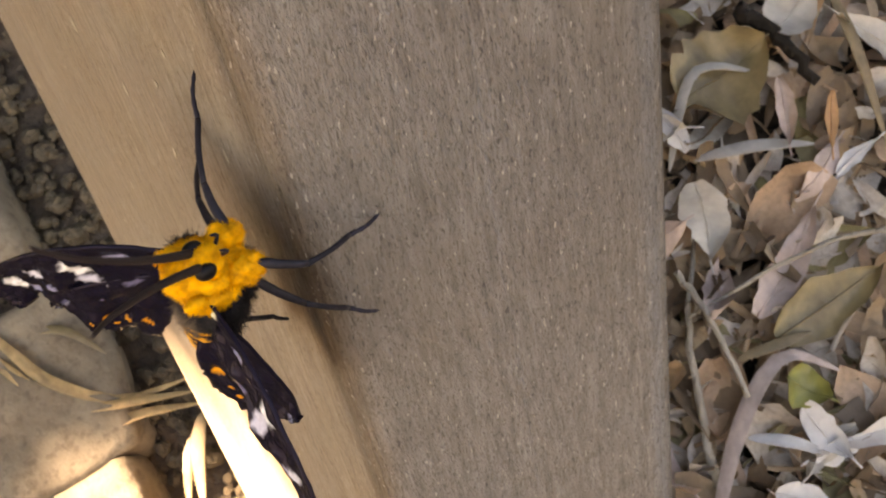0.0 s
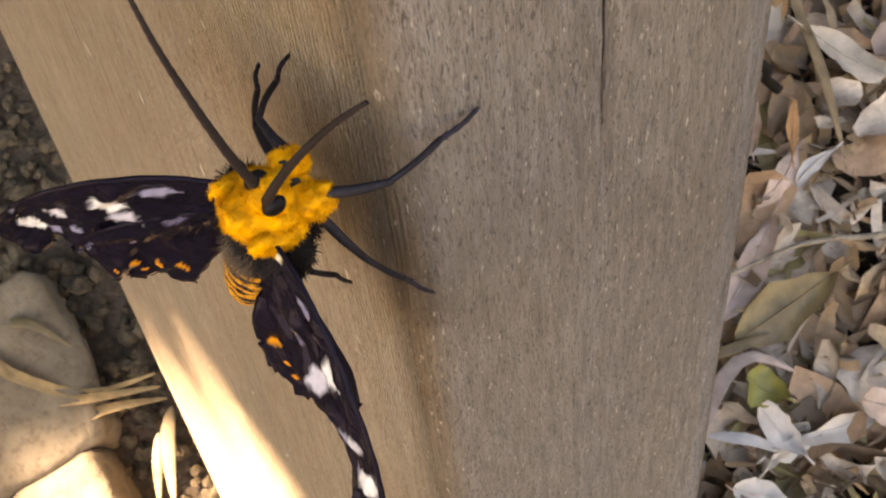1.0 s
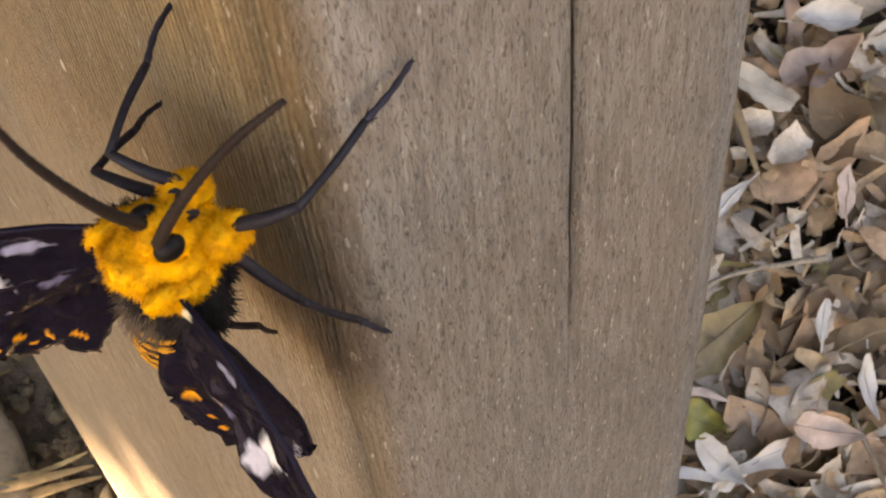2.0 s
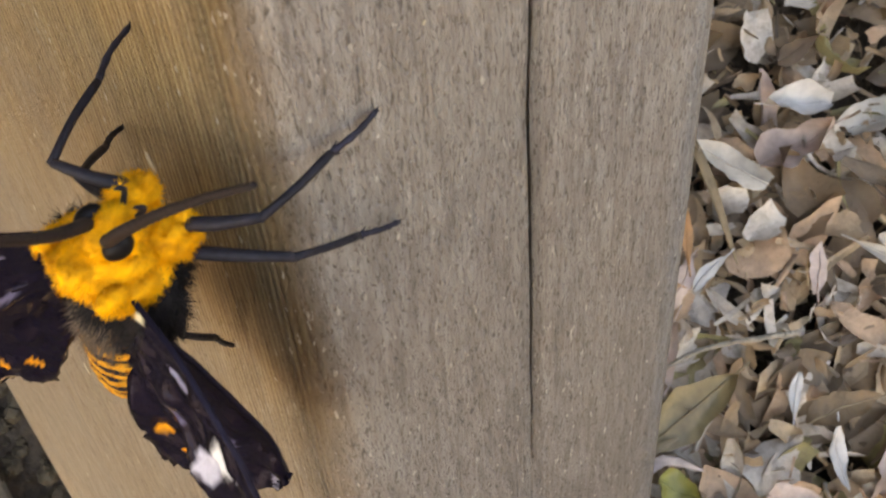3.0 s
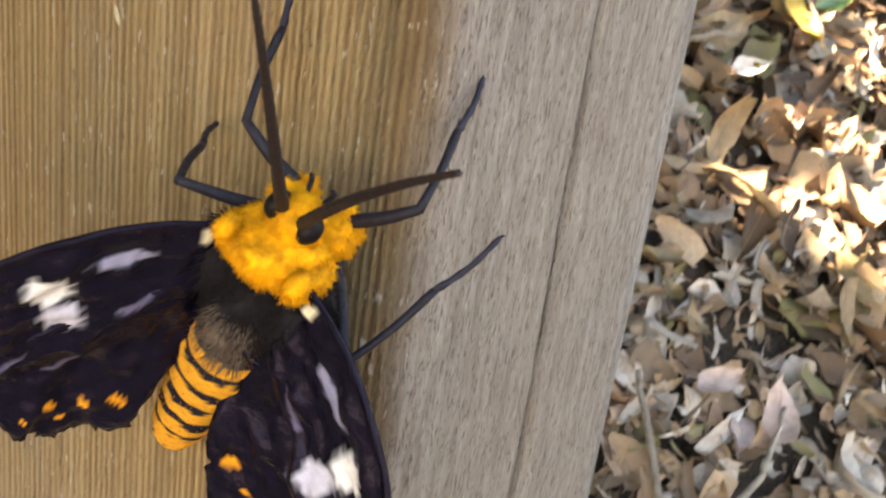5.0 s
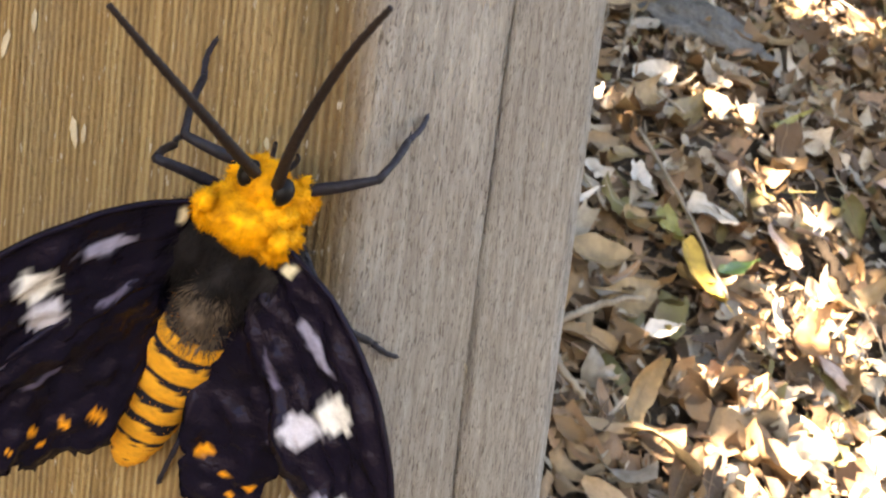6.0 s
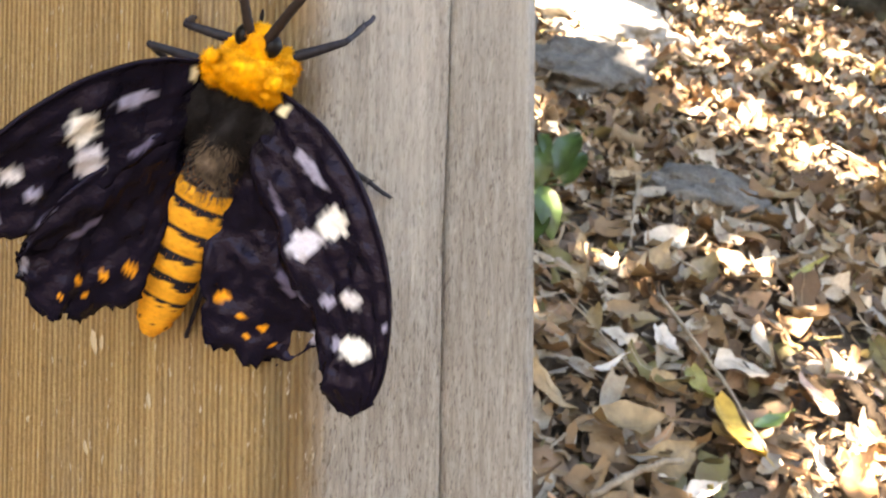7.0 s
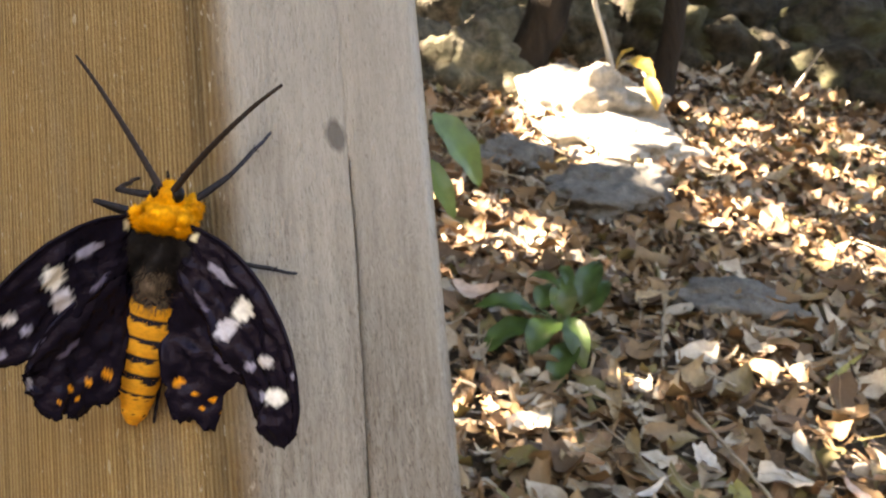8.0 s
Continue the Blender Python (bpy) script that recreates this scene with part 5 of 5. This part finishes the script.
# The moth's place under its collar, in mm, with the tilt of the body in the face's plane, its roll and its pitch, in degrees.
CLIMB = [(0.0, 0.5, -1.6, -46.7, 29, 0, -13), (0.5, -0.9, -2.4, -35.0, 28.5, 0, -13), (1.0, -2.2, -3.2, -21.7, 27.7, 1, -12), (1.5, -4.1, -1.9, -9.2, 25.3, 0, -10), (1.7, -4.1, -1.9, -5.0, 25, 1, -10), (2.8, -3.8, -2.0, 16.3, 21.5, 6, -11),
         (3.0, -3.9, -2.0, 19.5, 21, 7, -11), (3.5, -4.3, -2.2, 26.3, 21, 5, -11), (4.0, -5.2, -2.5, 33.8, 20.5, 2, -10.5), (4.2, -5.4, -2.6, 38.0, 20.5, 2, -10.5), (5.3, -5.4, 0.6, 58.3, 29, 13, 3), (5.5, -5.4, 0.6, 63.2, 30, 14, 3.5),
         (6.0, -5.5, 0.6, 67.6, 25.7, 23, 1.4), (6.5, -4.4, 0.0, 79.5, 25.5, 29, 0), (7.0, -4.1, -1.0, 92.1, 26, 28.7, 0), (7.5, -3.4, -1.8, 101.5, 23.1, 28.7, 0.8), (8.0, -5.8, -1.2, 112.0, 21.5, 31, 2.6)]


def moth_pose(x, y, z, tilt, roll, pitch):
    """The moth's pose: its head up the board, its back away from it."""
    m = pose(0, 0, 0, 90) @ pose(0, 0, 0, 0, 0, -tilt) @ pose(0, 0, 0, pitch) @ pose(0, 0, 0, 0, roll)
    m.translation = Vector((x, y, z)) * MM
    return m


# Footholds on the narrow face (y, z) of the two legs that reach round the corner, in mm.
STEP_FRONT = [(0.0, 7.7, -50.6), (0.5, 4.9, -36.2), (1.0, 7.5, -20.8), (1.5, 5.6, -3.9), (1.7, 6.0, 2), (2.8, 7.8, 21.8), (3.0, 7.7, 21.9), (3.5, 5.7, 27.2), (4.0, 4.4, 35.4), (4.2, 1.5, 48), (5.3, 6.4, 65.7), (5.5, 6.3, 65.6), (6.0, 8.7, 73.4), (6.5, 8.2, 86.3), (7.0, 8.0, 98.3), (7.5, 6.7, 110.8), (8.0, 7.2, 121.6)]
STEP_MIDDLE = [(0.0, 6.0, -63.0), (0.5, -0.5, -51.0), (1.0, 6.0, -47.0), (1.5, 6.0, -32.0), (1.7, 6.0, -27.0), (2.8, 7.0, -1.0), (3.0, 8.3, 12), (3.5, 7.1, 20.7), (4.0, 5.3, 26.4), (4.2, 5.7, 26.3), (5.3, 5.6, 56.0), (5.5, 6.2, 55.2), (6.0, 8.2, 55.7), (6.5, 8.7, 68.0), (7.0, 11.0, 82.5), (7.5, 11.0, 95.8), (8.0, 10.0, 105.0)]
# Footholds on the wide face (x, z) of the front and middle leg on the other side.
STEP_LEFT_FRONT = [(0.0, -13.0, -36.0), (0.5, -20.0, -31.0), (1.0, -15.0, -20.0), (1.5, -14.0, -3.0), (1.7, -14.0, 2.0), (2.8, -13.0, 25.0), (3.0, -13.0, 26.0), (3.5, -14.0, 34.0), (4.0, -16.0, 41.0), (4.2, -14.0, 46.0), (5.3, -9.0, 73.0), (5.5, -8.5, 74.0),
                   (6.0, -12.0, 77.0), (6.5, -12.0, 87.0), (7.0, -13.0, 98.0), (7.5, -13.0, 108.0), (8.0, -14.0, 118.0)]
STEP_LEFT_MIDDLE = [(0.0, -20.0, -47.0), (0.5, -14.0, -33.0), (1.0, -22.0, -24.0), (1.5, -20.0, -13.0), (1.7, -19.0, -8.0), (2.8, -20.0, 12.0), (3.0, -20.0, 14.0), (3.5, -19.0, 24.0), (4.0, -19.0, 33.0), (4.2, -18.0, 38.0), (5.3, -15.0, 62.0),
                    (5.5, -15.0, 63.0), (6.0, -14.0, 70.0), (6.5, -13.5, 82.0), (7.0, -14.0, 93.0), (7.5, -14.0, 103.0), (8.0, -14.5, 113.0)]


# Footholds of the hind leg, under the wing on the wide face (x, y, z in mm).
STEP_HIND = [(0.0, -12.0, -0.3, -70.0), (0.5, -12.0, -0.3, -60.0), (1.0, -12.0, -0.3, -48.0), (1.5, -12.0, -0.3, -35.0), (1.7, -12.0, -0.3, -30.0), (2.8, -12.0, -0.3, -8.0), (3.0, -12.0, -0.3, -5.0), (3.5, -12.0, -0.3, 4.0), (4.0, -12.0, -0.3, 12.0), (4.2, -12.0, -0.3, 16.0),
             (5.3, -13.5, -0.3, 36.0), (5.5, -13.5, -0.3, 40.0), (6.0, -13.5, -0.3, 45.0), (6.5, -13.5, -0.3, 57.0), (7.0, -13.5, -0.3, 70.0), (7.5, -13.5, -0.3, 79.0), (8.0, -13.5, -0.3, 90.0)]

# Where the antennae point, in the moth's own space.
AIM_LEFT = [(0.0, -0.02, 0.66, 0.75), (0.5, -0.75, -0.35, 0.56), (1.0, -0.5, 0.78, 0.37), (1.5, -0.16, 0.9, 0.41), (3.0, 0.16, 0.74, 0.66), (3.5, 0.16, 0.69, 0.7), (4.0, -0.03, 0.69, 0.72), (4.2, -0.01, 0.76, 0.65), (5.3, -0.15, 0.8, 0.57),
            (5.5, -0.16, 0.79, 0.6), (6.0, -0.38, 0.5, 0.78), (6.5, -0.35, 0.7, 0.5), (7.0, -0.45, 0.75, 0.25), (7.5, -0.58, 0.77, -0.27), (8.0, -0.71, 0.66, -0.24)]
AIM_RIGHT = [(0.0, 0.3, 0.63, 0.72), (0.5, 0.07, 0.98, -0.18), (1.0, 0.18, 0.97, 0.02), (1.5, 0.2, 0.98, -0.02), (3.0, 0.48, 0.87, 0.1), (3.5, 0.45, 0.49, 0.75), (4.0, 0.44, 0.85, 0.28), (4.2, 0.35, 0.76, 0.55), (5.3, 0.4, 0.78, 0.48),
             (5.5, 0.31, 0.88, 0.36), (6.0, 0.14, 0.81, 0.57), (6.5, 0.35, 0.75, 0.5), (7.0, 0.4, 0.8, 0.3), (7.5, 0.45, 0.89, -0.04), (8.0, 0.59, 0.72, 0.37)]


def aimed(leg, rest, target):
    """The leg's pose in the moth's space that points its foot at target."""
    q = rest.rotation_difference(target - leg.location)
    m = q.to_matrix().to_4x4()
    m.translation = leg.location
    return m


def along(d, up):
    """A turn whose y axis runs along d and whose z axis leans to up."""
    x = d.cross(up).normalized()
    z = x.cross(d)
    return Matrix((x, d, z)).transposed().to_4x4()


# From the fifth second on the middle knees point another way.
LATE = {1: (0.65, -0.35, 0.75), -1: (-0.1, 0.2, 0.9)}


def bent(hip, foot, name, sd, t):
    """The poses of the thigh and, on it, of the shin, with the foot at its hold or reaching towards it."""
    _, thigh, shank, ways = JOINTED[name]
    a, b = thigh * MM, shank * MM
    to = foot - hip
    far = min(to.length, (a + b) * 0.985)
    to.normalize()
    out = Vector(LATE[sd] if name == "middle_leg" and t > 5 else ways[sd])
    out = (out - to * out.dot(to)).normalized()
    run = (a * a + far * far - b * b) / (2 * far)
    knee = to * run + out * math.sqrt(max(a * a - run * run, 0.0))
    upper = along(knee.normalized(), out)
    upper.translation = hip
    lower = along((to * far - knee).normalized(), out)
    lower.translation = hip + knee
    return upper, upper.inverted() @ lower


# How far the wings are raised and swept forward, in degrees: the fore and hind wing of one side, then of the other.
RAISED = [(0.0, 48, 0, 50, 0, 3, 28, -30, 0), (1.0, 48, 0, 50, 0, 7, 21, -16, 7), (1.5, 48, 0, 50, 0, 5, 22, -27, 0), (3.0, 48, 0, 50, 0, 9, 15, -22, 6), (3.5, 48, 0, 50, 0, 22, 18, 10, 0), (4.2, 48, 0, 50, 0, 23, 13, 14, 0), (5.3, 48, 0, 46, -3, 18, 2, -10, 0),
          (6.0, 48, 0, 46, -5, 18, 0, -12, 0), (8.0, 48, 0, 46, -5, 18, 0, -12, 0)]


def motions():
    poses = [(row[0], moth_pose(*row[1:])) for row in CLIMB]
    walk(moth, poses)
    for nm, steps, others in (("front_leg", STEP_FRONT, STEP_LEFT_FRONT), ("middle_leg", STEP_MIDDLE, STEP_LEFT_MIDDLE)):
        right = [m.inverted() @ (Vector((0.3, y, z)) * MM) for (t, m), (_, y, z) in zip(poses, steps)]
        left = [m.inverted() @ (Vector((x, -0.3, z)) * MM) for (t, m), (_, x, z) in zip(poses, others)]
        for sd, feet in ((1, right), (-1, left)):
            leg, shin, tarsus = LEGS[nm, sd]
            bends = [bent(leg.location, foot, nm, sd, row[0]) for row, foot in zip(poses, feet)]
            walk(leg, [(row[0], a) for row, (a, b) in zip(poses, bends)])
            for ob in (shin, tarsus):
                walk(ob, [(row[0], b) for row, (a, b) in zip(poses, bends)])
    for k, ob in enumerate(WINGS):
        sd = -1 if k < 2 else 1
        at = ob.location.copy()
        walk(ob, [(row[0], Matrix.Translation(at) @ pose(0, 0, 0, 0, -row[1 + 2 * k] * sd, row[2 + 2 * k] * sd)) for row in RAISED])
    times = [k * 0.25 for k in range(33)]
    leg = LEGS["hind_leg", -1]
    loc = leg.location.copy()
    walk(leg, [(t, Matrix.Translation(loc) @ pose(0, 0, 0, 0, 0, 9 * math.sin(t * 8 - 1))) for t in times])
    leg = LEGS["hind_leg", 1]
    rest = HIND_FOOT - HIND_HIP
    walk(leg, [(t, aimed(leg, rest, m.inverted() @ (Vector(at) * MM))) for (t, m), (_, *at) in zip(poses, STEP_HIND)])
    for sd, ant, aims in zip((-1, 1), ANTENNAE, (AIM_LEFT, AIM_RIGHT)):
        rest = Vector((9.8 * sd, 15.0, 1.2))
        rows = []
        for t, *aim in aims:
            m = rest.rotation_difference(Vector(aim)).to_matrix().to_4x4()
            m.translation = ant.location
            rows.append((t, m))
        walk(ant, rows)


motions()
